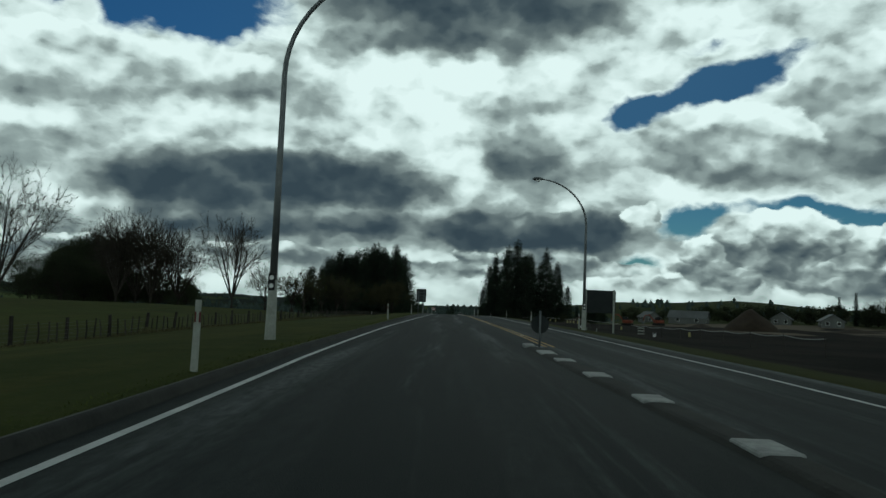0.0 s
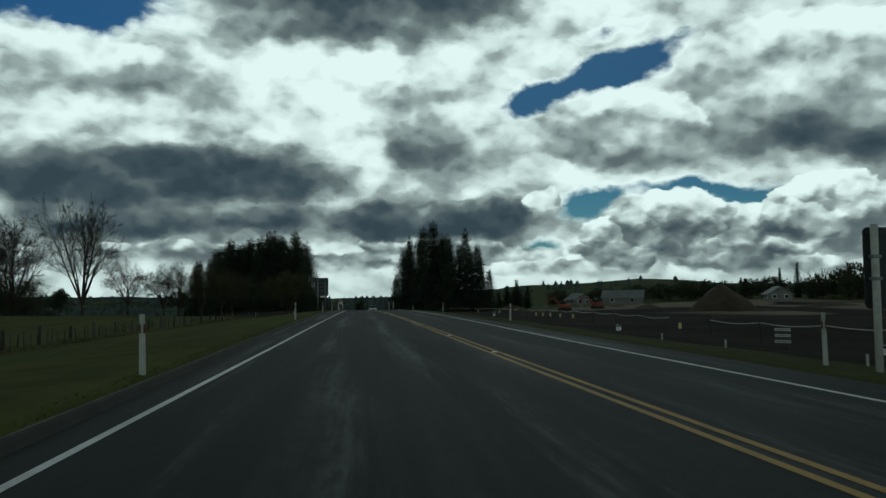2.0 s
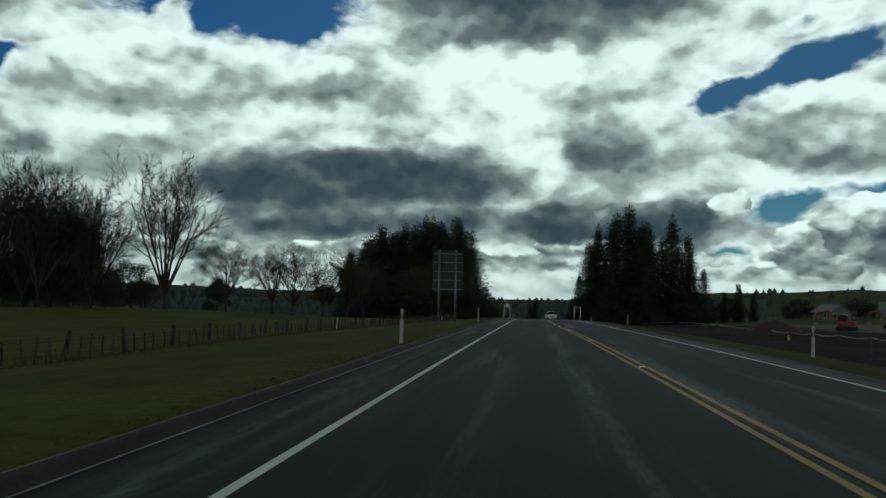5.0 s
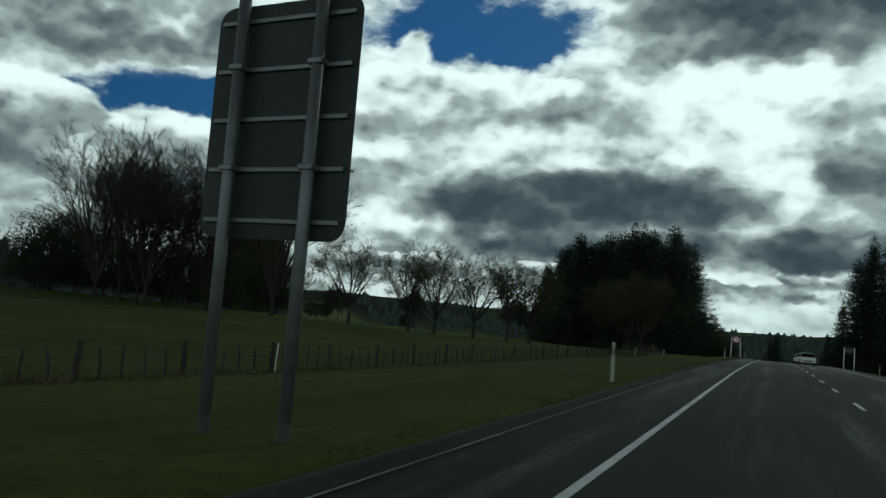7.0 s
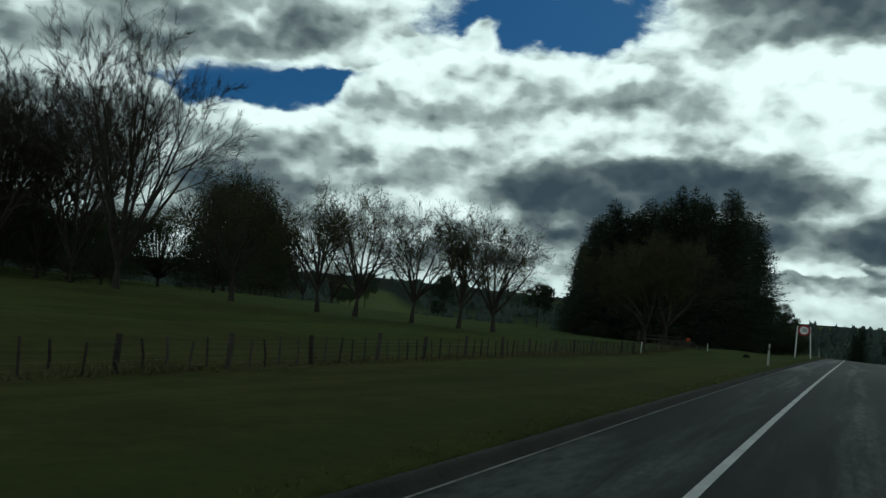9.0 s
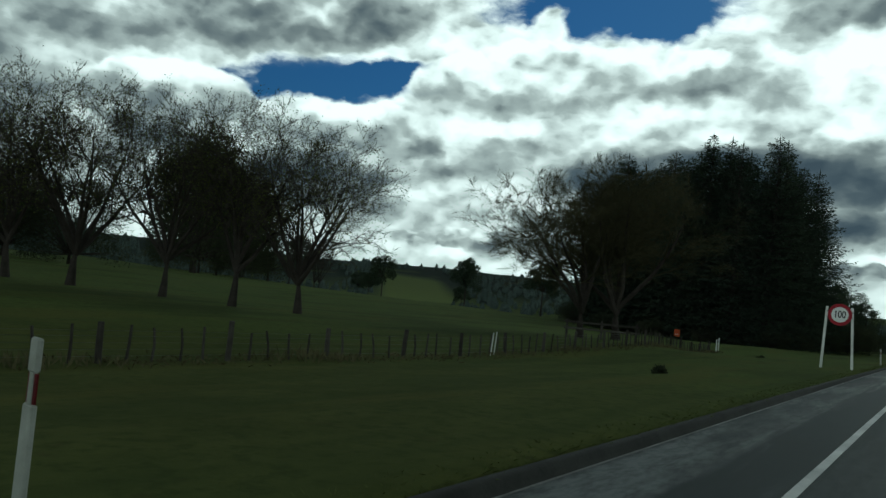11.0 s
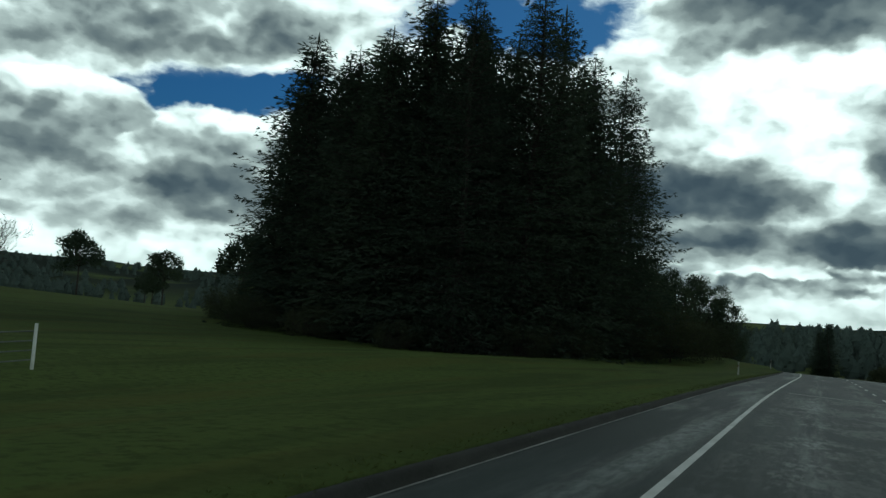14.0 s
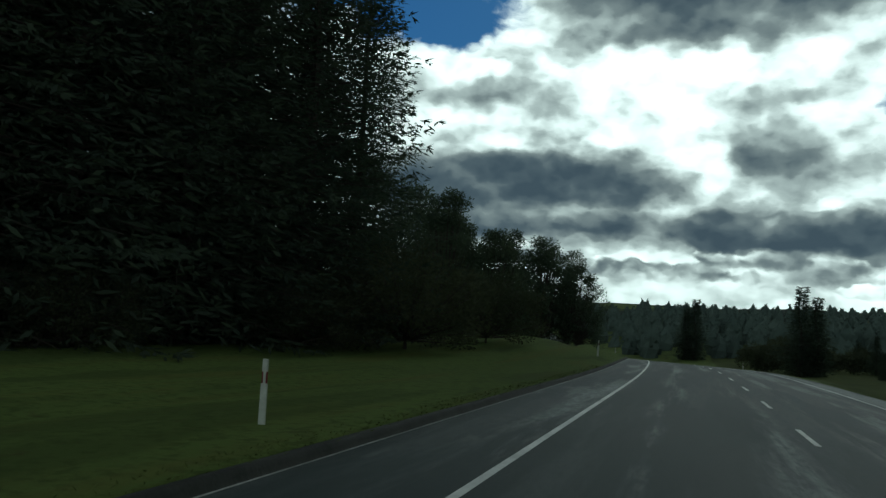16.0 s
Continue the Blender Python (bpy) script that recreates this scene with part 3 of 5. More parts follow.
def ground_z(x, y):
    xs = x - bend(y)
    near = road_z(y)
    side = SIDE(xs)
    if xs < -9 and y > 215:        # the dip beside the road fills towards the old trees
        side += (0.65 * min((y - 215) / 20, 1.0) - 0.85 * min(max((y - 238) / 12, 0.0), 1.0) * max(1 - max(y - 262, 0) / 25, 0.0)) * max(0.0, 1 - abs(xs + 18) / 12)
    if xs < -4.5 and y > 315:      # a grassy mound where the road drops away
        side += 1.5 * math.exp(-((y - 356) / 20) ** 2 - ((xs + 13) / 7) ** 2)
    if xs > 25:                    # the building site stays level while the road goes down
        side += min((xs - 25) / 90, 1.0) * min(max(-2.5 - near, 0.0), 9.0)
    roll = noise.noise(Vector((x * 0.03, y * 0.03, 0))) * min(max(abs(xs + 2) - 8, 0) / 20, 1.0) * 0.6
    z = near + side + roll
    r = math.hypot(x, y - 150)
    if r > 480:                    # the far hills
        a = math.degrees(math.atan2(-x, y - 150))
        top = -3.0 + 1150 * math.tan(radians(RIDGE(a))) + noise.noise(Vector((a * 0.25, 3.3, 0))) * 3.5 + noise.noise(Vector((a * 0.9, 7.3, 0))) * 1.5
        f = min((r - 480) / 670, 1.0)
        f = f * f * (3 - 2 * f)
        z = z * (1 - f) + top * f
        z -= max(r - 1150, 0) * 0.06
    return z


def verge_z(x, y):
    """Ground beside the road, as drawn: under the road the sheet lies lower."""
    xs = x - bend(y)
    z = ground_z(x, y)
    if KERB(y) - 0.12 < xs < EDGE_RIGHT(y) - 0.1:
        z = road_z(y) - 0.35
    return z


def spread(*spans):
    out = []
    for a, b, step in spans:
        out += list(np.arange(a, b, step))
    return out + [spans[-1][1]]


# one sheet from behind the camera to the horizon, finest along the road; columns follow the road's edges
COLS = spread((-3600, -1200, 240), (-1200, -400, 50), (-400, -120, 20), (-120, -40, 6), (-40, -5, 1.25))
COLS_RIGHT = spread((9.2, 30, 1.25), (30, 120, 6), (120, 400, 20), (400, 1200, 50), (1200, 3600, 240))
LINES = spread((-500, -60, 40), (-60, 330, 3), (330, 500, 6), (500, 1300, 25), (1300, 3600, 200))
verts, faces = [], []
for y in LINES:
    k, e = KERB(y), EDGE_RIGHT(y)
    row = COLS[:-1] + [k - 1.2, k - 0.6, k - 0.23, k - 0.10, e - 0.3, e - 0.02, e + 0.5, e + 1.1] + COLS_RIGHT
    for c in row:
        x = c + bend(y)
        inside = k - 0.12 < c < e - 0.1
        z = road_z(y) - 0.35 if inside else ground_z(x, y)
        if c == k - 0.23:
            z = road_z(y) + 0.085
        verts.append((x, y, z))
n = len(row)
for j in range(len(LINES) - 1):
    for i in range(n - 1):
        faces.append((j * n + i, j * n + i + 1, (j + 1) * n + i + 1, (j + 1) * n + i))
ground = new("ground", raw_mesh("ground", verts, faces, GRASS, True))
tagged(ground, "rough green pasture and verge with a bare soil building site", "ground", kind="structure")


def strip(name, left, right, y0, y1, lift, mat, label, step=2.0, thick=0.0, crown=0.0):
    """A ribbon that lies on the road between two lines."""
    ys = list(np.arange(y0, y1, step)) + [y1]
    vs, fs = [], []
    for y in ys:
        for c in (left(y), right(y)):
            vs.append((c + bend(y), y, road_z(y) + lift))
    for j in range(len(ys) - 1):
        fs.append((2 * j, 2 * j + 1, 2 * j + 3, 2 * j + 2))
    if thick:
        m = len(vs)
        vs += [(x, y, z - thick) for x, y, z in vs]
        for j in range(len(ys) - 1):
            fs.append((m + 2 * j + 2, m + 2 * j + 3, m + 2 * j + 1, m + 2 * j))
            fs.append((2 * j, 2 * j + 2, m + 2 * j + 2, m + 2 * j))
            fs.append((2 * j + 1, m + 2 * j + 1, m + 2 * j + 3, 2 * j + 3))
        last = 2 * (len(ys) - 1)
        fs += [(0, m, m + 1, 1), (last, last + 1, m + last + 1, m + last)]
    return tagged(new(name, raw_mesh(name, vs, fs, mat)), label, kind="structure")


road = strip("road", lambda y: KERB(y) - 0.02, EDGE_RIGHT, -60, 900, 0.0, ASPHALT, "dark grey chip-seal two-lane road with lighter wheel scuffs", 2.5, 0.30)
tagged(road, category="road")

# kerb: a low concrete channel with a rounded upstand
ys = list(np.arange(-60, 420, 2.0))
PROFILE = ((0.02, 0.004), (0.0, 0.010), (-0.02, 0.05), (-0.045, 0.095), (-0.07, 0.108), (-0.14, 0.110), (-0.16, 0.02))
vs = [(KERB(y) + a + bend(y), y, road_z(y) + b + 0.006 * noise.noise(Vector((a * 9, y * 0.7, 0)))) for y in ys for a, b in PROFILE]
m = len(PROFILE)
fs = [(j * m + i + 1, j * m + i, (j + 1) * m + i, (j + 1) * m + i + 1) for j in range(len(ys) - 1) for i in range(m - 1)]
tagged(new("kerb", raw_mesh("kerb", vs, fs, SHADED_CONCRETE, True)), "low weathered concrete kerb and channel beside the verge, shade in its colour", "kerb", kind="structure")

strip("kerb_edge", lambda y: KERB(y) - 0.15, lambda y: KERB(y) - 0.115, -40, 110, 0.113, KERB_EDGE, "thin pale worn back edge of the kerb against the grass", 2.0)
strip("kerb_lip", lambda y: KERB(y) + 0.02, lambda y: KERB(y) + 0.05, 60, 420, 0.006, PALE_CONCRETE, "thin worn pale lip at the foot of the kerb", 2.0)
strip("edge_line", lambda y: LINE_LEFT(y) - 0.05, lambda y: LINE_LEFT(y) + 0.05, -40, 560, 0.005, WHITE_LINE, "solid worn white edge line along the lane", 2.0)
strip("edge_line", lambda y: LINE_RIGHT(y) - 0.05, lambda y: LINE_RIGHT(y) + 0.05, -40, 560, 0.005, WHITE_LINE, "solid thin white edge line along the lane", 2.0)
for s in (-0.115, 0.115):
    strip("no_passing_line", lambda y: LINE_MIDDLE(y) + s - 0.05, lambda y: LINE_MIDDLE(y) + s + 0.05, 21.4, 133, 0.005, YELLOW_LINE, "double yellow no-passing line in worn paint", 1.0)

# ---- trees: one mesh for trunk and limbs, one for the crown ----
def unit(rng):
    v = rng.normal(size=3)
    return v / np.linalg.norm(v)


def kites(starts, tips, widths, rng):
    """Leaf sprays: one four-cornered blade from each start to its tip."""
    starts, tips = np.array(starts), np.array(tips)
    d = tips - starts
    side = np.cross(d, rng.normal(size=d.shape))
    side /= np.linalg.norm(side, axis=1)[:, None] + 1e-9
    mid = starts + d * 0.45
    w = np.array(widths)[:, None] * 0.5
    vs = np.stack([starts, mid + side * w, tips, mid - side * w], 1).reshape(-1, 3)
    return vs, np.arange(len(vs)).reshape(-1, 4)


def tubes(segments, sides):
    """Joined thin tubes from (start, end, radius, end radius)."""
    a = np.array([g[0] for g in segments])
    b = np.array([g[1] for g in segments])
    rad = np.array([g[2:] for g in segments])
    d = b - a
    u = np.cross(d, (0.3, 0.5, 0.1))
    u /= np.linalg.norm(u, axis=1)[:, None] + 1e-9
    w = np.cross(d, u)
    w /= np.linalg.norm(w, axis=1)[:, None] + 1e-9
    t = np.arange(sides) * 2 * math.pi / sides
    ring = np.cos(t)[None, :, None] * u[:, None] + np.sin(t)[None, :, None] * w[:, None]
    vs = np.concatenate([a[:, None] + rad[:, :1, None] * ring, b[:, None] + rad[:, 1:, None] * ring], 1).reshape(-1, 3)
    k = np.arange(sides)
    j = (k + 1) % sides
    one = np.stack([k, j, sides + j, sides + k], 1)
    fs = (np.arange(len(segments))[:, None, None] * 2 * sides + one[None]).reshape(-1, 4)
    return vs, fs


def conifer_meshes(seed, h, r, bare=0.05, needles=None, droop=0.25, gap=0.9, full=0.8, fine=1):
    """A spruce or fir: straight trunk, whorls of drooping boughs, each a flat plate of needled side shoots."""
    rng = np.random.default_rng(seed)
    segs, st, tp, wd = [], [], [], []
    pts = [np.array((0.15 * math.sin(k), 0.15 * math.cos(k * 1.3), h * k / 6)) for k in range(7)]
    for k in range(6):
        segs.append((pts[k], pts[k + 1], 0.012 * h * (1 - k / 6.2) + 0.02, 0.012 * h * (1 - (k + 1) / 6.2) + 0.02))
    z = h * bare
    up = np.array((0.0, 0.0, 1.0))
    while z < h * 0.985:
        f = z / h
        reach = r * min(1.0, (1 - f) ** full * 1.15 + 0.015) * (0.85 + 0.15 * min(f / 0.15, 1))
        n = 8 if f < 0.8 else 6
        turn = rng.uniform(0, 6.28)
        for k in range(n):
            a = turn + k * 6.283 / n + rng.normal() * 0.25
            long = max(reach * rng.uniform(0.62, 1.06) * (0.9 + 0.22 * math.sin(2 * a + z * 0.6 + seed) * math.sin(z * 0.9 + seed)), 0.25)
            out = np.array((math.cos(a), math.sin(a), 0.0))
            rise = (0.45 * f - droop * (1 - f)) + rng.normal() * 0.08
            root = np.array((0, 0, z + rng.uniform(-0.3, 0.3)))
            across = np.array((-out[1], out[0], 0))
            if long > 1.0:
                segs.append((root, root + out * long * 0.8 + up * (long * 0.8 * rise), 0.05, 0.015))
            m = max(3, int(long / 0.42))
            for i in range(m):
                s = (i + 0.9) / m
                if s < 0.25 and long > 2:
                    continue
                p = root + out * long * s + up * (long * (rise * s - 0.22 * s * s + 0.20 * s ** 4))
                side = (min(0.30, 0.3 * long) + 0.30 * long * (1 - s) ** 0.8) * rng.uniform(0.6, 1.15)
                for sgn in (-1, 1):
                    d = out * rng.uniform(0.35, 0.8) + across * sgn + up * rng.uniform(-0.45, 0.12)
                    shoots = max(2, int(side / 0.30))
                    for j in range(shoots):
                        q = p + d * side * (j + rng.uniform(0, 0.6)) / shoots
                        e = d * 0.7 + unit(rng) * 0.40 + out * 0.30 - up * 0.10
                        size = rng.uniform(0.28, 0.52) * (1.0 if fine == 1 else 0.78) * min(max(long / 1.2, 0.55), 1.0)
                        st.append(q)
                        tp.append(q + e * size)
                        wd.append(size * 0.30)
                        if fine > 1:
                            e = d * 0.3 + unit(rng) * 0.5 - up * 0.5
                            st.append(q)
                            tp.append(q + e * size * 0.8)
                            wd.append(size * 0.32)
            for _ in range(3):
                st.append(p)
                tp.append(p + (out + unit(rng) * 0.4 + up * 0.15) * 0.4 * min(max(long / 1.5, 0.3), 1.0))
                wd.append(0.10)
        z += gap * (0.34 + 0.58 * (1 - f)) * rng.uniform(0.8, 1.2)
    for _ in range(5200 if fine == 1 else 9000):        # the dense inner foliage
        f = rng.uniform(bare, 0.93)
        a = rng.uniform(0, 6.283)
        q = r * min(1.0, (1 - f) ** full * 1.15) * rng.uniform(0.05, 0.58 if fine == 1 else 0.82)
        p = np.array((math.cos(a) * q, math.sin(a) * q, h * f))
        size = (0.40 + 0.62 * (1 - f)) * min(1.0, r / 5) * (1.0 if fine == 1 else 0.62)
        st.append(p)
        tp.append(p + np.array((math.cos(a + rng.normal()) * 0.8, math.sin(a + rng.normal()) * 0.8, rng.uniform(-0.7, 0.3))) * size)
        wd.append(size * (0.30 if fine == 1 else 0.22))
    st.append(np.array((0, 0, h * 0.97)))
    tp.append(np.array((0, 0, h * 1.02)))
    wd.append(0.2)
    tv, tf = tubes(segs, 5)
    cv, cf = kites(st, tp, wd, rng)
    return raw_mesh("conifer_trunk", tv, tf, BARK), raw_mesh("conifer_crown", cv, cf, needles or NEEDLES)


def branching(seed, h, spread, fork=0.2, lift=0.5, limbs=7, order=4, thick=0.02, fan=0.72, wobble=1.0, limb=0.5):
    """The skeleton of a bare broadleaf tree, as segments, by order of branching."""
    rng = np.random.default_rng(seed)
    out = [[] for _ in range(order + 1)]

    def grow(p, d, long, rad, level):
        steps = 5 if level < 2 else (4 if level == 2 else 3)
        kids = (limbs, 9, 7, 5, 0)[level] if level < order else 0
        for i in range(steps):
            s = (i + 1) / steps
            d = d + unit(rng) * (0.10 + 0.06 * level) * wobble + np.array((0, 0, lift * (0.16 if level else 0.0)))
            d = d / np.linalg.norm(d)
            q = p + d * long / steps
            r0, r1 = rad * (1 - 0.8 * i / steps), rad * (1 - 0.8 * s)
            out[level].append((p, q, max(r0, 0.011), max(r1, 0.009)))
            n = int(kids / steps + rng.uniform()) if level else 0
            for _ in range(n):
                if s < 0.3 and level == 1:
                    continue
                away = unit(rng)
                away = away - d * (away @ d)
                away /= np.linalg.norm(away)
                e = d * 0.75 + away * fan * rng.uniform(0.7, 1.3)
                grow(q, e / np.linalg.norm(e), long * rng.uniform(0.42, 0.62) * (1.1 - 0.35 * s), r1 * 0.62, level + 1)
            p = q
        if level == 0:
            turn = rng.uniform(0, 6.28)
            for k in range(limbs):
                a = turn + k * 6.283 / limbs + rng.normal() * 0.2
                tilt = spread * rng.uniform(0.2, 1.1) if k else 0.1
                e = np.array((math.cos(a) * tilt, math.sin(a) * tilt, 1.0))
                e /= np.linalg.norm(e)
                grow(p - np.array((0, 0, rng.uniform(0, 0.25) * long)), e, h * (1 - fork) * rng.uniform(0.72, 0.95) * (0.75 + 0.25 * e[2]), rad * limb, 1)

    grow(np.zeros(3), np.array((0.0, 0.0, 1.0)), h * fork, h * thick, 0)
    return out


def bare_meshes(seed, h, spread, fork=0.2, lift=0.5, limbs=7, order=4, thick=0.02, leaves=0, leaf=None, leaf_size=0.3, fan=0.72, fine=6000, fine_long=0.5, wobble=1.0, fine_wide=0.028, limb=0.5, twig=None):
    rows = branching(seed, h, spread, fork, lift, limbs, order, thick, fan, wobble, limb)
    tall = np.percentile([g[1][2] for level in rows for g in level], 99.7)
    rows = [[(a * h / tall, b * h / tall, r, q) for a, b, r, q in level] for level in rows]
    rng = np.random.default_rng(seed + 1)
    v1, f1 = tubes(rows[0] + rows[1], 7)
    v2, f2 = tubes([s for level in rows[2:4] for s in level], 3)
    # the finest shoots: thin blades along the outer branches
    outer = [s for level in rows[3:] for s in level] or rows[-1]
    pick = rng.integers(0, len(outer), fine)
    st = [outer[i][0] + (outer[i][1] - outer[i][0]) * rng.uniform() for i in pick]
    tp = []
    for p, i in zip(st, pick):
        d = outer[i][1] - outer[i][0]
        d = d / (np.linalg.norm(d) + 1e-9) + unit(rng) * 0.58 + np.array((0, 0, 0.25 * lift))
        tp.append(p + d * fine_long * rng.uniform(0.5, 1.3))
    if len(rows) > 4:
        st += [s[0] for s in rows[4]]
        tp += [s[1] for s in rows[4]]
    v4, f4 = kites(st, tp, [fine_wide] * len(st), rng)
    twigs = (np.concatenate([v2, v4]), np.concatenate([f2, f4 + len(v2)]))
    meshes = [raw_mesh("trunk_and_limbs", v1, f1, BARK, True), raw_mesh("twigs", *twigs, twig or TWIG_BARK)]
    if leaves:
        tips = [s[1] for s in rows[-1]] + [s[1] for s in rows[-2]]
        pick = rng.integers(0, len(tips), leaves)
        st = [tips[i] + rng.normal(size=3) * 0.25 for i in pick]
        tp = [p + unit(rng) * leaf_size * rng.uniform(0.6, 1.3) for p in st]
        v3, f3 = kites(st, tp, [leaf_size * 0.45] * leaves, rng)
        meshes.append(raw_mesh("leaves", v3, f3, leaf or SPRING))
    return meshes


def bushy_meshes(seed, h, r, mat, clumps=60, per=70, low=0.08, leaf=0.5, round_top=1.0, clump_r=0.28, trunk=0.02):
    """A dense crown of many leaf clumps on a short forked trunk, with an uneven outline."""
    rng = np.random.default_rng(seed)
    st, tp, wd, segs = [], [], [], []
    for c in range(clumps):
        d = unit(rng)
        k = rng.uniform(0.35, 1.0) ** 0.5
        taper = 1 - (1 - round_top) * max(d[2], 0)
        if d[2] < 0:            # the crown keeps its width down to its skirt
            d = d * np.array((1, 1, 1.0)) / max(math.hypot(d[0], d[1]), 0.3) * np.array((0.9, 0.9, 0)) + np.array((0, 0, d[2]))
        centre = np.array((d[0] * r * k * taper, d[1] * r * k * taper, h * (low + (1 - low) * (0.5 + 0.48 * d[2] * k))))
        size = r * clump_r * rng.uniform(0.6, 1.3)
        segs.append((np.array((0, 0, h * (low + 0.1))), centre, h * trunk * 0.35, 0.02))
        for i in range(per):
            e = unit(rng)
            p = centre + e * size * rng.uniform(0.3, 1.0) * np.array((1, 1, 0.75))
            st.append(p)
            tp.append(p + (e * 0.6 + unit(rng) * 0.7) * leaf * rng.uniform(0.6, 1.3))
            wd.append(leaf * 0.5)
    segs.append((np.zeros(3), np.array((0, 0, h * (low + 0.12))), h * trunk, h * trunk * 0.6))
    tv, tf = tubes(segs, 5)
    cv, cf = kites(st, tp, wd, rng)
    return raw_mesh("bush_trunk", tv, tf, BARK), raw_mesh("bush_crown", cv, cf, mat)


def plant(name, meshes, x, y, label, category, group="", size=1.0, turn=0.0, wide=1.0, sink=0.15, on_ground=True, z=0.0):
    """Stands one tree on the ground: an Empty at its foot with trunk and crown."""
    ob = new(name)
    ob.empty_display_size = 0.5
    foot = ground_z(x, y) if on_ground else z
    ob.matrix_basis = pose(x, y, foot - sink, 0, 0, turn) @ Matrix.Diagonal((size * wide, size * wide, size, 1))
    tagged(ob, label, category, group)
    for me in meshes:
        p = new({"conifer_trunk": "trunk", "bush_trunk": "trunk", "trunk_and_limbs": "trunk", "conifer_crown": "crown", "bush_crown": "crown", "twigs": "crown", "leaves": "foliage"}.get(me.name.split(".")[0], me.name.split(".")[0]), me)
        p.parent = ob
    return ob


rng = np.random.default_rng(7)
SPRUCES = [conifer_meshes(11, 30, 7.4, gap=0.85, full=0.70), conifer_meshes(12, 30, 6.8, 0.04, gap=0.85, full=0.66), conifer_meshes(13, 30, 7.8, 0.02, droop=0.15, gap=0.85, full=0.88)]
EDGE_SPRUCES = [conifer_meshes(15, 30, 7.2, 0.02, droop=0.35, gap=0.95, full=0.72, fine=3), conifer_meshes(16, 30, 7.6, 0.03, droop=0.3, gap=1.0, full=0.8, fine=3)]
# the dark stand beside the road on the far side of the gate, and its twin across the road
STAND = [(-51, 313, 28), (-47, 309, 30), (-50, 322, 28), (-44, 317, 30), (-41, 308, 28), (-43, 327, 29), (-36, 306, 29), (-37, 316, 32), (-36, 328, 30),
         (-30, 312, 31), (-30, 321, 33), (-29, 332, 30), (-24, 325, 31), (-27, 340, 27), (-34, 338, 26), (-47, 328, 28), (-40, 312, 31), (-33, 308, 31), (-45, 312, 29), (-54, 318, 27), (-32, 316, 32),
         (-66, 346, 26), (-60, 338, 25), (-69, 354, 24), (-55, 332, 24)]
ROADSIDE = [(-28, 306.5, 31), (-24, 312, 31), (-23.6, 317, 34), (-21.6, 321, 30), (-20.5, 329.5, 29), (-21.0, 337, 26)]
for i, (x, y, h) in enumerate(STAND + ROADSIDE):
    meshes = SPRUCES[i % 3] if i < len(STAND) else EDGE_SPRUCES[i % 2]
    plant("conifer_tree", meshes, x, y, "tall dark green conifer in a dense stand", "tree", "conifers in the roadside stand", h * (1.0, 1.02, 1.09)[i % 3] / 30.5, i * 77, 1.28 if i < len(STAND) else 1.2)
TWIN = [(17, 312, 27), (19, 304, 31), (24, 300, 34), (28, 305, 37), (24, 313, 33), (31, 299, 31), (34, 309, 32), (40, 303, 33), (39, 313, 28), (45, 306, 27), (47, 313, 22), (20, 320, 28), (30, 320, 30), (14.5, 318, 17), (50, 308, 17), (32, 314, 31), (36, 319, 29), (44, 318, 25)]
for i, (x, y, h) in enumerate(TWIN):
    plant("conifer_tree", SPRUCES[(i + 1) % 3], x, y, "tall dark green conifer across the road", "tree", "conifers across the road", h / 30.5, i * 63 + 20, 1.05)
# pines further down the road
PINES = [bushy_meshes(31, 24, 7, PINE, 95, 150, 0.03, 0.44, 0.5), bushy_meshes(32, 24, 6, PINE, 90, 150, 0.03, 0.44, 0.45)]
for i, (x, y, h) in enumerate([(-21, 438, 19), (-24, 446, 23), (-28, 435, 24), (-33, 430, 24.5), (-31, 451, 25), (-39, 440, 26), (-44, 425, 26), (-40, 455, 25), (-49, 436, 27), (-40, 421, 24), (-45, 408, 28), (-25, 368, 17.5), (-29, 377, 19), (-34, 366, 21), (-22.5, 379, 15)]):
    plant("pine_tree", PINES[i % 2], x, y, "dark rounded pine beside the road", "tree", "pines down the road", h / 24, i * 50)

# bare trees in the paddock
POPLARS = [bare_meshes(41, 24, 0.72, 0.14, 0.22, 12, 3, 0.017, fan=0.50, fine=17000, fine_long=0.85, wobble=0.22, fine_wide=0.032, limb=0.62),
           bare_meshes(42, 24, 0.95, 0.12, 0.22, 12, 3, 0.016, fan=0.58, fine=17000, fine_long=0.85, wobble=0.28, fine_wide=0.032, limb=0.60),
           bare_meshes(43, 24, 0.80, 0.16, 0.22, 12, 3, 0.016, fan=0.55, fine=17000, fine_long=0.85, wobble=0.25, fine_wide=0.032, limb=0.60)]
SMALL_BARE = bare_meshes(44, 11, 0.8, 0.15, 0.5, 9, 3, 0.016, fan=0.6, fine=4000, fine_long=0.4)
for i, (x, y, h, k) in enumerate([(-59.5, 199, 25.5, 0), (-88, 203, 26.5, 1), (-82, 199, 25, 2), (-95, 206, 26, 2), (-77, 206, 23, 0), (-80, 128, 25, 1), (-91, 198, 24.5, 0), (-85.5, 207, 25, 1)]):
    plant("bare_tree", POPLARS[k], x, y, "tall leafless tree with upswept branches in the paddock", "tree", "bare trees in the paddock", h / 24, i * 70, 0.85)
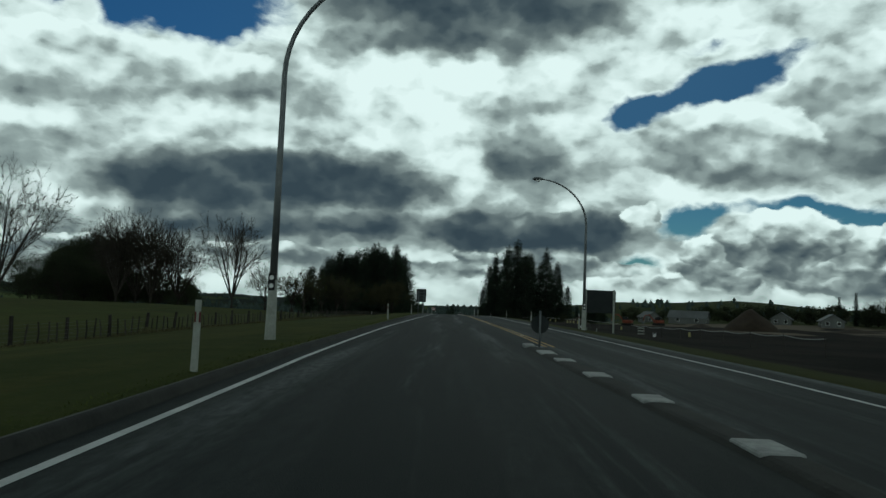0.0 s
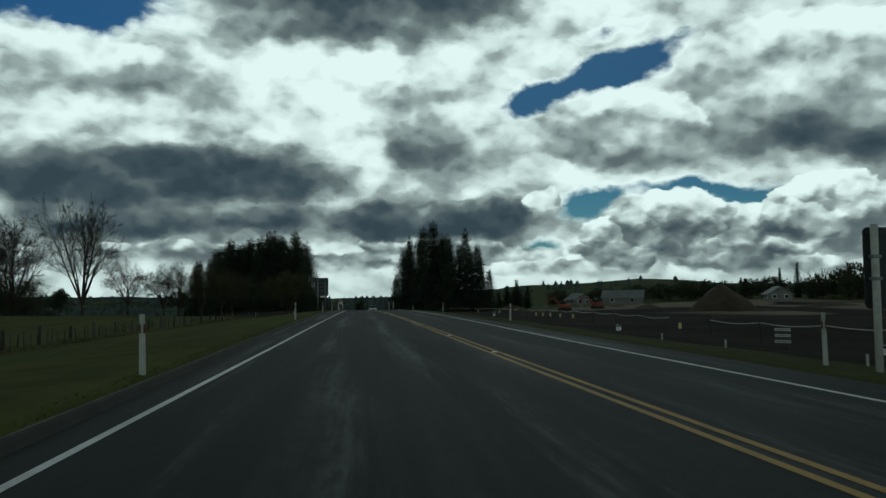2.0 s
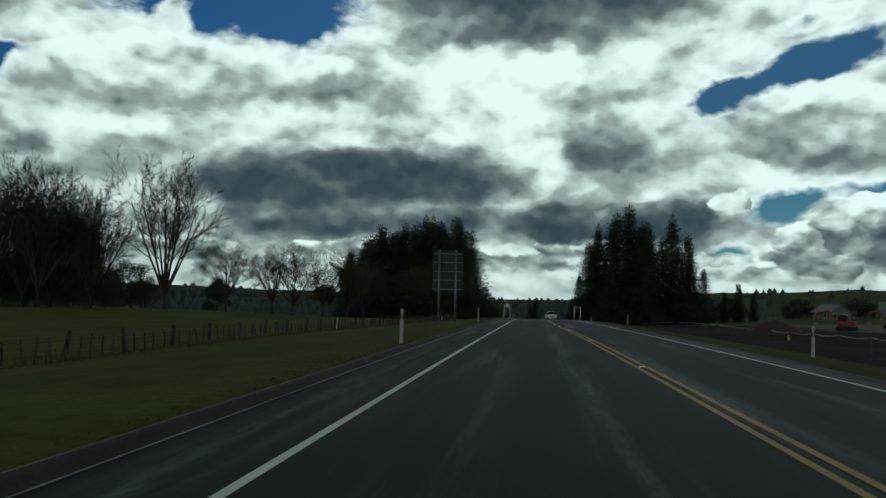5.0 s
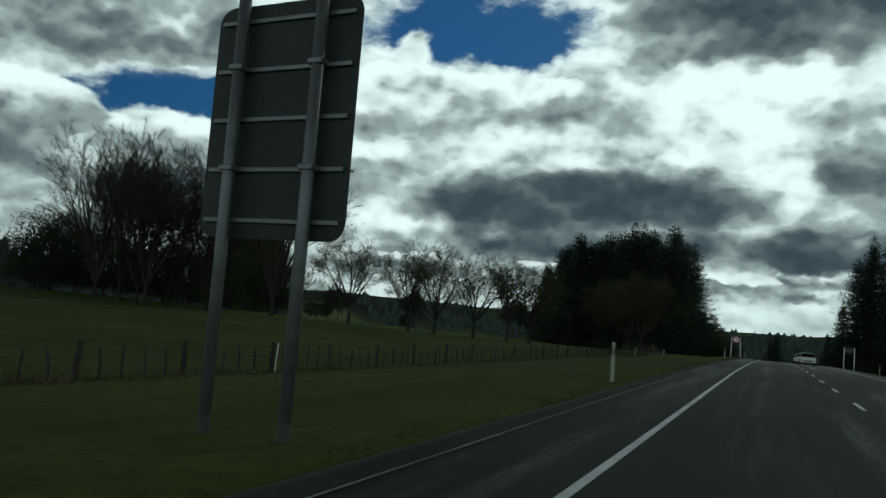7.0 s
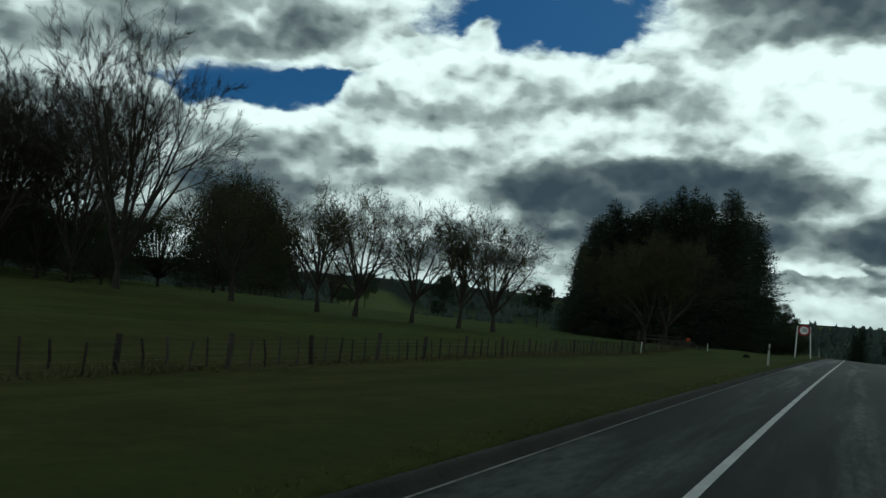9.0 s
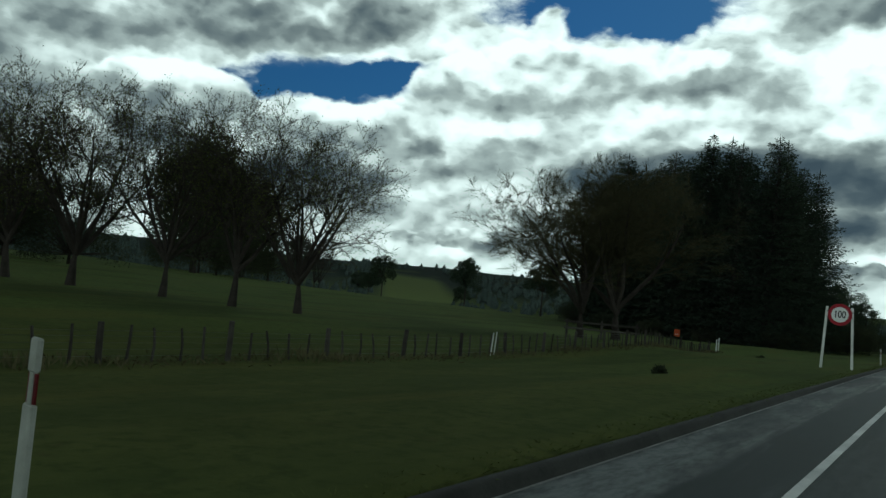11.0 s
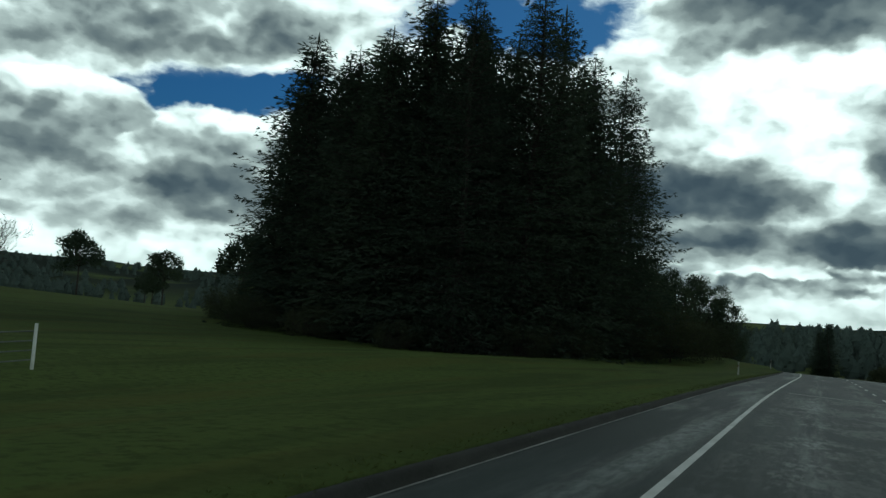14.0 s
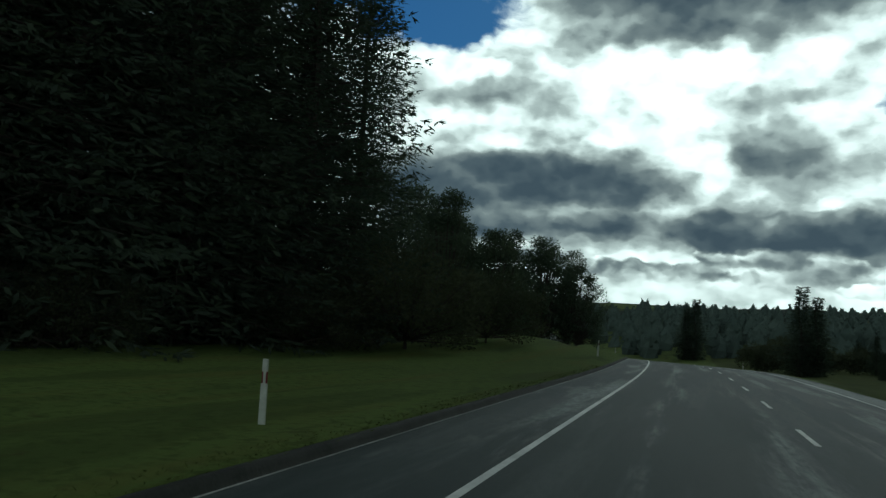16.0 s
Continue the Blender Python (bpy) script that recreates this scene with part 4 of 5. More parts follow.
WILLOWS = [bare_meshes(51, 12, 0.95, 0.24, 0.2, 8, 4, 0.024, 7000, SPRING, 0.13, fine=6000, fine_long=0.4, wobble=0.7), bare_meshes(52, 12, 0.9, 0.26, 0.2, 8, 4, 0.024, 7000, SPRING, 0.13, fine=6000, fine_long=0.4, wobble=0.7), bare_meshes(53, 12, 1.0, 0.22, 0.2, 8, 4, 0.026, 7000, SPRING, 0.13, fine=6000, fine_long=0.4, wobble=0.7)]
for i, (x, y, h) in enumerate([(-52, 206, 13), (-45.3, 210.6, 12), (-42.6, 213, 12.2), (-38, 216, 11.5), (-33.6, 217.5, 11.5), (-31.3, 220.4, 11.2)]):
    plant("willow_tree", WILLOWS[i % 3], x, y, "open willow coming into leaf beside the paddock", "tree", "row of willows", h / 11.4, i * 55)
OLD = [bare_meshes(61, 12.8, 1.0, 0.24, 0.2, 7, 4, 0.024, 22000, TWIGS, 0.055, fine=32000, fine_wide=0.017, fine_long=0.42, limb=0.55, wobble=0.9, twig=TWIGS), bare_meshes(64, 12.4, 1.05, 0.22, 0.2, 7, 4, 0.022, 22000, TWIGS, 0.055, fine=32000, fine_wide=0.017, fine_long=0.42, limb=0.55, wobble=0.9, twig=TWIGS)]
plant("old_willow_tree", OLD[0], -18.5, 236.8, "old spreading willow with fine bare twigs by the fence", "tree", "old willows by the fence", 0.93, 10, 1.3)
plant("old_willow_tree", OLD[1], -20.3, 235.0, "old spreading willow with fine bare twigs by the fence", "tree", "old willows by the fence", 0.93, 130, 1.3)
BUSHES = [bushy_meshes(71, 12, 6.5, SCRUB, 60, 260, 0.02, 0.27, 1.0, 0.36), bushy_meshes(72, 12, 5.5, SCRUB, 55, 260, 0.02, 0.27, 0.85, 0.38)]
for i, (x, y, h, k, w) in enumerate([(-137, 290, 30, 1, 0.72), (-146, 296, 33, 0, 0.68), (-155, 302, 31, 1, 0.75), (-163, 310, 29, 0, 0.7), (-158, 312, 30, 0, 0.6), (-158, 318, 27, 0, 0.62), (-168, 328, 30, 1, 0.7), (-178, 336, 31, 0, 0.6), (-186, 344, 30, 1, 0.7), (-172, 342, 28, 1, 0.7), (-150, 312, 20, 1, 0.8)]):
    plant("dark_evergreen_tree", BUSHES[k], x, y, "broad dark evergreen at the back of the paddock", "tree", "evergreens behind the paddock", h / 12, i * 40, w)
for i, (x, y, h) in enumerate([(-150, 330, 19), (-196, 352, 18), (-132, 322, 13), (-138, 330, 14)]):
    plant("bare_tree", SMALL_BARE, x, y, "leafless tree beside the dark evergreens", "tree", "bare trees in the paddock", h / 11, i * 70)
UMBRELLA = bushy_meshes(35, 16, 5.5, PINE, 26, 190, 0.38, 0.7, 0.9, 0.36, 0.018)
for i, (x, y, h, w) in enumerate([(-250, 430, 25, 0.95), (-189, 417, 18, 0.85), (-150, 419, 20, 0.8), (-70, 326, 11, 1.0), (-215, 432, 12, 0.9), (-203, 425, 11, 1.1), (-160, 432, 10, 1.0)]):
    plant("pine_tree", UMBRELLA, x, y, "single dark pine with a bare stem out in the pasture", "tree", "pines in the pasture", h / 16, i * 61, w)
for i, (x, y, h, k) in enumerate([(-92, 212, 9, 0), (-84, 210, 8, 1), (-100, 214, 9, 0), (-76, 209, 7, 1), (-110, 205, 13, 1), (-108, 214, 11, 0), (-120, 222, 12, 1), (-133, 228, 14, 0), (-118, 208, 10, 0), (-103, 228, 11, 1), (-95, 232, 11, 0), (-87, 236, 10, 1), (-112, 236, 12, 0)]):
    plant("evergreen_bush", BUSHES[k], x, y, "dark evergreen bush under the bare trees", "bush", "bushes under the bare trees", 1.1 * h / 12, i * 40, 1.2)
# low growth under the stand, and a dense bush at its roadside corner
LOW = [bushy_meshes(81, 4.5, 3.4, SCRUB, 80, 130, 0.0, 0.17, 0.9), bushy_meshes(82, 4.0, 3.2, SCRUB, 75, 130, 0.0, 0.17, 0.95)]
for i, (x, y, h) in enumerate([(-14.5, 331, 6.0), (-17, 324, 3.6), (-22, 307, 3.0), (-30, 301, 2.6), (-38, 300, 3.0), (-46, 302, 3.4), (-54, 308, 4.0), (-58, 318, 4.4), (-20, 314, 3.4), (-12.5, 340, 5.0)]):
    plant("undergrowth_bush", LOW[i % 2], x, y, "dark leafy bush at the foot of the conifers", "bush", "bushes under the conifers", h / 4.3, i * 47)
for i, (x, y, h) in enumerate([(14, 310, 5), (18, 298, 4), (26, 294, 4.5), (36, 296, 4), (46, 300, 4.5)]):
    plant("undergrowth_bush", LOW[i % 2], x, y, "dark leafy bush at the foot of the conifers", "bush", "bushes under the conifers", h / 4.3, i * 47)

# ---- roadside furniture ----
def at_road(x, y):
    """A spot beside the road, that far from its straight line."""
    return x + bend(y), y, ground_z(x + bend(y), y)


def marker_post(x, y, lean=0.0, deeper=0.0):
    """White plastic edge marker with a reflector."""
    px, py, pz = at_road(x, y)
    pz -= deeper
    post = thing("edge_marker_post", px, py, pz - 0.05, "white plastic edge marker post standing in the grass", "marker post", "edge marker posts")
    post.matrix_basis = pose(px, py, pz - 0.05, 0, lean, 0)
    bm = box(bmesh.new(), -0.052, 0.052, -0.014, 0.014, 0.0, 0.72, 0.008)
    for v in bm.verts:
        v.co.x *= 1.0 - 0.12 * v.co.z
    part("shaft", bm, DULL_WHITE, post)
    part("neck", box(bmesh.new(), -0.018, 0.018, -0.012, 0.012, 0.715, 0.87, 0.004), DULL_WHITE, post)
    part("reflector", box(bmesh.new(), -0.040, 0.040, -0.004, 0.006, 0.722, 0.865), DARK_RED, post, "dark red reflector at the slotted neck")
    part("head", box(bmesh.new(), -0.042, 0.042, -0.014, 0.014, 0.866, 1.03, 0.010), DULL_WHITE, post)
    return post


for i, (x, y, *deeper) in enumerate([(-2.68, 9.9), (-3.15, 45.6), (-3.3, 75.2), (-3.35, 107.2), (-3.65, 140.5), (-4.0, 192.5), (-3.95, 243.9), (-5.15, 302.7, 0.16), (-5.0, 340), (-5.0, 380),
                             (8.9, 46.0), (9.1, 75.3), (9.3, 111.5), (9.6, 160), (9.8, 208), (9.4, 330), (9.4, 385)]):
    marker_post(x, y, -3.2 if y == 243.9 else (0.5, -1.0, 1.2)[i % 3], *deeper)


def rounded_plate(bm, w, z0, z1, y, thick, r, n=6):
    """An upright plate with rounded corners."""
    ring = []
    for cx, cz, a0 in ((w / 2 - r, z1 - r, 0), (-w / 2 + r, z1 - r, 90), (-w / 2 + r, z0 + r, 180), (w / 2 - r, z0 + r, 270)):
        for k in range(n + 1):
            a = radians(a0 + 90 * k / n)
            ring.append((cx + r * math.cos(a), cz + r * math.sin(a)))
    f = [bm.verts.new((x, y, z)) for x, z in ring]
    b = [bm.verts.new((x, y + thick, z)) for x, z in ring]
    bm.faces.new(f)
    bm.faces.new(b[::-1])
    for k in range(len(f)):
        j = (k + 1) % len(f)
        bm.faces.new((f[j], f[k], b[k], b[j]))
    return bm


def disc(bm, r, y, thick, z, n=40, hole=0.0):
    """An upright disc or ring, facing the traffic."""
    rings = []
    for rr, yy in ((r, y), (r, y + thick)):
        rings.append([bm.verts.new((rr * math.cos(k * 2 * math.pi / n), yy, z + rr * math.sin(k * 2 * math.pi / n))) for k in range(n)])
    f, b = rings
    for k in range(n):
        j = (k + 1) % n
        bm.faces.new((f[j], f[k], b[k], b[j]))
    bm.faces.new(f)
    bm.faces.new(b[::-1])
    return bm


def street_lamp(x, y, toward, height=9.1, reach=2.85):
    """A tapered steel column that curves over the road into a lamp head; its foot is painted white."""
    px, py, pz = at_road(x, y)
    lamp = thing("street_lamp", px, py, pz - 0.1, "tall grey steel street lamp with a curved arm and white-painted foot", "street lamp", "street lamps")
    straight = height * 0.70
    pts, rad = [(0, 0, 1.55), (0, 0, straight * 0.6), (0, 0, straight)], [0.098, 0.082, 0.068]
    for k in range(1, 13):
        a = math.pi / 2 * k / 12 * 0.92
        pts.append((toward * reach * (1 - math.cos(a)) * 1.10, 0, straight + (height - straight) * math.sin(a)))
        rad.append(0.068 - 0.030 * k / 12)
    part("column", tube(bmesh.new(), pts, rad, 12), GALVANISED, lamp)
    part("foot", tube(bmesh.new(), [(0, 0, 0), (0, 0, 0.25), (0, 0, 1.56)], [0.15, 0.135, 0.112], 12), DULL_WHITE, lamp, "white-painted foot")
    ex, ez = pts[-1][0], pts[-1][2]
    bm = bmesh.new()
    tube(bm, [(ex - toward * 0.05, 0, ez - 0.01), (ex + toward * 0.10, 0, ez + 0.03), (ex + toward * 0.35, 0, ez + 0.05), (ex + toward * 0.58, 0, ez + 0.02), (ex + toward * 0.66, 0, ez)], [0.045, 0.095, 0.135, 0.11, 0.03], 12)
    for v in bm.verts:
        v.co.z = ez + (v.co.z - ez) * 0.75
    head = part("lamp_head", bm, GALVANISED, lamp)
    bm = bmesh.new()
    tube(bm, [(ex + toward * 0.16, 0, ez - 0.045), (ex + toward * 0.34, 0, ez - 0.075), (ex + toward * 0.55, 0, ez - 0.04)], [0.06, 0.085, 0.04], 10)
    part("lens", bm, WHITE_SHEET, head, "clear prismatic lens")
    plate = part("reflector_plate", rounded_plate(bmesh.new(), 0.16, 1.30, 1.72, -0.155, 0.02, 0.02), BLACK, lamp, "black plate with two white reflectors")
    for z in (1.41, 1.61):
        part("reflector", disc(bmesh.new(), 0.055, -0.165, 0.01, z, 16), WHITE_SHEET, plate)
    return lamp


street_lamp(-3.62, 17.8, 1, 9.6, 2.9)
street_lamp(8.72, 43.5, -1, 9.1, 2.75)


def road_sign(x, y, w, z0, z1, posts, label, turn=0.0, bars=5, corner=0.18, low=0.35, panel=None, steel=None):
    """The back of a large road sign: plate, stiffening bars and two posts."""
    px, py, pz = at_road(x, y)
    sign = thing("road_sign", px, py, pz, label, "road sign", turn=turn)
    part("panel", rounded_plate(bmesh.new(), w, z0, z1, 0.10, 0.012, corner), panel or SIGN_BACK, sign)
    for k in range(bars):
        z = z0 + (z1 - z0) * (k + 0.35) / (bars - 0.3)
        part("stiffener", box(bmesh.new(), -w / 2 + 0.06, w / 2 - 0.06, 0.068, 0.098, z - 0.022, z + 0.022, 0.004), panel or GALVANISED, sign)
    for s in posts:
        bm = tube(bmesh.new(), [(s, 0, -low), (s, 0, z1 + 0.04)], [0.062, 0.062], 12)
        post = part("post", bm, steel or GALVANISED, sign)
        part("footing", box(bmesh.new(), s - 0.11, s + 0.11, -0.11, 0.11, -low - 0.05, -0.06, 0.03), SHADED_CONCRETE, post)
        for k in (1, bars - 2):
            z = z0 + (z1 - z0) * (k + 0.35) / (bars - 0.3)
            part("clamp", box(bmesh.new(), s - 0.08, s + 0.08, -0.07, 0.066, z - 0.03, z + 0.03, 0.01), GALVANISED, post)
    return sign


road_sign(-4.5, 127.6, 1.72, 1.86, 4.22, (-0.47, 0.47), "tall direction sign seen from its dull metal back", 0)
road_sign(9.92, 44.8, 2.0, 1.15, 2.55, (-0.86, 0.86), "wide road sign seen from its dark back, on pale posts", 0, 4, 0.1, 0.35, DARK_SIGN, DULL_WHITE)


def lettering(text, size, parent, x, y, z, mat):
    cu = bpy.data.curves.new("lettering", "FONT")
    cu.body, cu.size, cu.align_x, cu.align_y, cu.extrude, cu.offset = text, size, "CENTER", "CENTER", 0.003, 0.008
    tmp = new("tmp", cu)
    me = bpy.data.meshes.new_from_object(tmp.evaluated_get(bpy.context.evaluated_depsgraph_get()))
    bpy.data.objects.remove(tmp)
    for v in me.vertices:
        v.co = Vector((v.co.x * 0.72 + x, y - v.co.z, v.co.y + z))
    return part_of("numerals", me, mat, parent, "black numerals")


def speed_sign(x, y, gap, leans, facing=True):
    """A speed limit roundel between two white square posts."""
    px, py, pz = at_road(x, y)
    sign = thing("speed_limit_sign", px, py, pz, "red and white speed limit roundel between two leaning white posts" if facing else "speed limit roundel between white posts across the road", "speed sign", "speed limit signs", 0 if facing else 180)
    for s, lean in ((-1, leans[0]), (1, leans[1])):
        bm = box(bmesh.new(), -0.05, 0.05, -0.05, 0.05, -0.4, 2.76, 0.012)
        for v in bm.verts:
            v.co = Vector((v.co.x + s * gap / 2 + lean * v.co.z, v.co.y, v.co.z))
        part("post", bm, WHITE_PAINT, sign, "leaning white-painted timber post")
    board = part("roundel", disc(bmesh.new(), 0.49, -0.075, 0.012, 2.42), RED, sign, "red-bordered white disc")
    part("backing", disc(bmesh.new(), 0.485, -0.062, 0.004, 2.42), SIGN_BACK, board, "dull metal back")
    part("face", disc(bmesh.new(), 0.345, -0.083, 0.007, 2.42), WHITE_SHEET, board)
    lettering("100", 0.45, board, 0.0, -0.087, 2.42, BLACK)
    for z in (2.30, 2.55):
        part("rail", box(bmesh.new(), -gap / 2 + 0.09, gap / 2 - 0.09, -0.06, -0.03, z - 0.025, z + 0.025, 0.005), GALVANISED, sign)
    return sign


speed_sign(-4.62, 227.9, 1.24, (0.03, -0.055))
speed_sign(8.72, 228.0, 1.15, (0.0, 0.0), False)

# ---- the traffic island ----
island = thing("traffic_island", 0, 0, 0, "low concrete traffic island with worn white-painted blocks", "traffic island")
ISLAND_X = curve_of((-30, 3.55), (6, 3.52), (12, 3.28), (20.6, 3.12))
ys = list(np.arange(-30, 20.0, 1.0)) + [20.0, 20.5, 20.75]
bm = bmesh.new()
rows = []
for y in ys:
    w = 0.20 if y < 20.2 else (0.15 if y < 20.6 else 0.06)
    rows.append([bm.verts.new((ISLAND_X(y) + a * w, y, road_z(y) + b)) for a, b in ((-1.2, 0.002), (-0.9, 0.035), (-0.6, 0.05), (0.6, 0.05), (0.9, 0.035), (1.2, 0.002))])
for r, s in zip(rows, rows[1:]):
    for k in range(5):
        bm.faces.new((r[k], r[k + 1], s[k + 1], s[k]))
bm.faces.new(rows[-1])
part("kerbing", bm, SHADED_CONCRETE, island)
for k, y in enumerate((-2.6, 0.4, 3.4, 6.3, 9.35, 12.3, 15.4, 18.2)):
    x, z = ISLAND_X(y), road_z(y)
    bm = bmesh.new()
    box(bm, x - 0.19, x + 0.19, y - (0.33 if k < 7 else 0.9), y + 0.33, z + 0.01, z + 0.066, 0.015)
    part("painted_block", bm, BLOCK_PAINT, island, "worn white-painted concrete block")
bm = bmesh.new()
box(bm, 2.88, 3.2, 20.4, 21.2, road_z(21) - 0.02, road_z(21) + 0.1, 0.03)
part("nose_block", bm, BLOCK_PAINT, island, "white-painted nose block")

bollard = thing("keep_left_sign", 3.36, 20.95, road_z(20.95), "small round sign on a short post, seen from its dark back", "road sign")
part("post", tube(bmesh.new(), [(0, 0, -0.05), (0, 0, 1.05)], [0.03, 0.03], 10), GALVANISED, bollard)
part("disc", disc(bmesh.new(), 0.26, 0.035, 0.008, 0.66, 32), DARK_SIGN, bollard)
part("base_plate", box(bmesh.new(), -0.12, 0.12, -0.12, 0.12, -0.01, 0.03, 0.008), GALVANISED, bollard)

# white dashes further on, and reflector studs between the yellow lines
dash_bm = bmesh.new()
box(dash_bm, -0.05, 0.05, -1.25, 1.25, 0.0, 0.006)
dash_me = bpy.data.meshes.new("lane_dash")
dash_bm.to_mesh(dash_me)
dash_bm.free()
dash_me.materials.append(WHITE_LINE)
dashes = thing("lane_dashes", 0, 0, 0, "row of worn white lane dashes on the asphalt", "road marking", kind="structure")
y = 136.0
while y < 430:
    if not 222 < y < 224:
        d = part_of("dash", dash_me, WHITE_LINE, dashes)
        slope = (road_z(y + 1) - road_z(y - 1)) / 2
        d.matrix_basis = Matrix.Translation((LINE_MIDDLE(y) + bend(y), y, road_z(y) + 0.003)) @ Euler((math.atan(slope), 0, math.atan(-(bend(y + 1) - bend(y - 1)) / 2))).to_matrix().to_4x4()
    y += 7.55
for y in (29.5, 50, 57.5, 71.0, 79.0, 91, 103, 115, 127):
    stud = tagged(new("reflector_stud"), "small white reflector stud between the yellow lines", "road stud", "road studs")
    stud.matrix_basis = pose(LINE_MIDDLE(y), y, road_z(y) + 0.002)
    part("body", box(bmesh.new(), -0.06, 0.06, -0.06, 0.06, -0.01, 0.022, 0.01), WHITE_SHEET, stud)
    part("lens", box(bmesh.new(), -0.045, 0.045, -0.063, -0.058, 0.002, 0.016), YELLOW_LINE, stud)

# ---- the post and batten fence ----
FENCE = curve_of((-10, -14.0), (60, -14.6), (141, -14.8), (217, -16.0), (235, -16.2), (262, -18.4))
fence = thing("paddock_fence", 0, 0, 0, "old post, batten and wire fence along the paddock", "fence")


def stake(seed, w, h):
    rng_s = np.random.default_rng(seed)
    bm = tube(bmesh.new(), [(0, 0, -0.3), (rng_s.normal() * 0.01, rng_s.normal() * 0.01, h * 0.5), (rng_s.normal() * 0.02, rng_s.normal() * 0.02, h)], [w, w * 0.95, w * 0.85], 6)
    me = bpy.data.meshes.new("stake")
    bm.to_mesh(me)
    bm.free()
    me.materials.append(OLD_WOOD)
    return me


POSTS = [stake(k, 0.085, 0.92 + 0.06 * k) for k in range(3)]
BATTENS = [stake(k + 5, 0.036, 0.74 + 0.06 * k) for k in range(3)]
rnd = random.Random(4)
y, k = 4.0, 0
while y < 259:
    big = k % 5 == 0
    x = FENCE(y)
    ob = part_of("post" if big else "batten", rnd.choice(POSTS if big else BATTENS), OLD_WOOD, fence)
    ob.matrix_basis = pose(x + rnd.uniform(-0.05, 0.05), y, ground_z(x, y), rnd.uniform(-4, 4), rnd.uniform(-4, 4), rnd.uniform(0, 90))
    y += 0.72 + rnd.uniform(-0.12, 0.12)
    k += 1
for z in (0.15, 0.30, 0.45, 0.60, 0.72):
    pts = [(FENCE(y), y, ground_z(FENCE(y), y) + z) for y in np.arange(2, 260, 2.5)]
    part("wire", tube(bmesh.new(), pts, [0.0035] * len(pts), 3, False), WIRE, fence)

gate = thing("farm_gate", -18.4, 262.3, ground_z(-18.4, 262.3), "tubular farm gate between two white posts", "gate", turn=100)
for s in (-1.45, 1.45):
    part("gate_post", tube(bmesh.new(), [(s, 0, -0.3), (s, 0, 1.2)], [0.045, 0.042], 8), WHITE_PAINT, gate, "white-painted gate post")
for z in (0.25, 0.5, 0.75, 1.0):
    part("bar", tube(bmesh.new(), [(-1.4, 0.02, z), (1.4, 0.02, z)], [0.018, 0.018], 6), GALVANISED, gate)
rail = thing("timber_rail_fence", -18.65, 234.65, ground_z(-18.65, 234.65), "short weathered timber post and rail fence by the old willows", "fence", turn=33)
for s in (-2.2, 0.0, 2.2):
    part("post", box(bmesh.new(), s - 0.07, s + 0.07, -0.07, 0.07, -0.3, 1.15, 0.015), OLD_WOOD, rail)
for z in (0.55, 0.95):
    part("rail", box(bmesh.new(), -2.4, 2.4, -0.11, -0.072, z - 0.06, z + 0.06, 0.01), OLD_WOOD, rail)
for x, y in ((-15.9, 216.6), (-16.1, 217.2), (-14.7, 141.5)):
    stick = tagged(new("white_stake"), "thin white stake leaning at the fence", "stake", "white stakes")
    stick.matrix_basis = pose(x, y, ground_z(x, y), 0, 4, 0)
    part("shaft", tube(bmesh.new(), [(0, 0, -0.1), (0, 0, 0.95)], [0.028, 0.025], 6), WHITE_PAINT, stick)
notice = thing("orange_notice", -18.9, 251.2, ground_z(-18.9, 251.2), "small orange notice board on a post at the fence", "notice", turn=-28)
part("post", box(bmesh.new(), -0.05, 0.05, 0.0, 0.08, -0.3, 1.35, 0.01), OLD_WOOD, notice)
panel = part("panel", rounded_plate(bmesh.new(), 0.62, 1.15, 1.72, -0.03, 0.02, 0.03), ORANGE, notice, "orange-red panel")
for z in (1.30, 1.36):
    part("line_of_writing", box(bmesh.new(), -0.2, 0.2, -0.036, -0.031, z - 0.012, z + 0.012), WHITE_SHEET, panel)

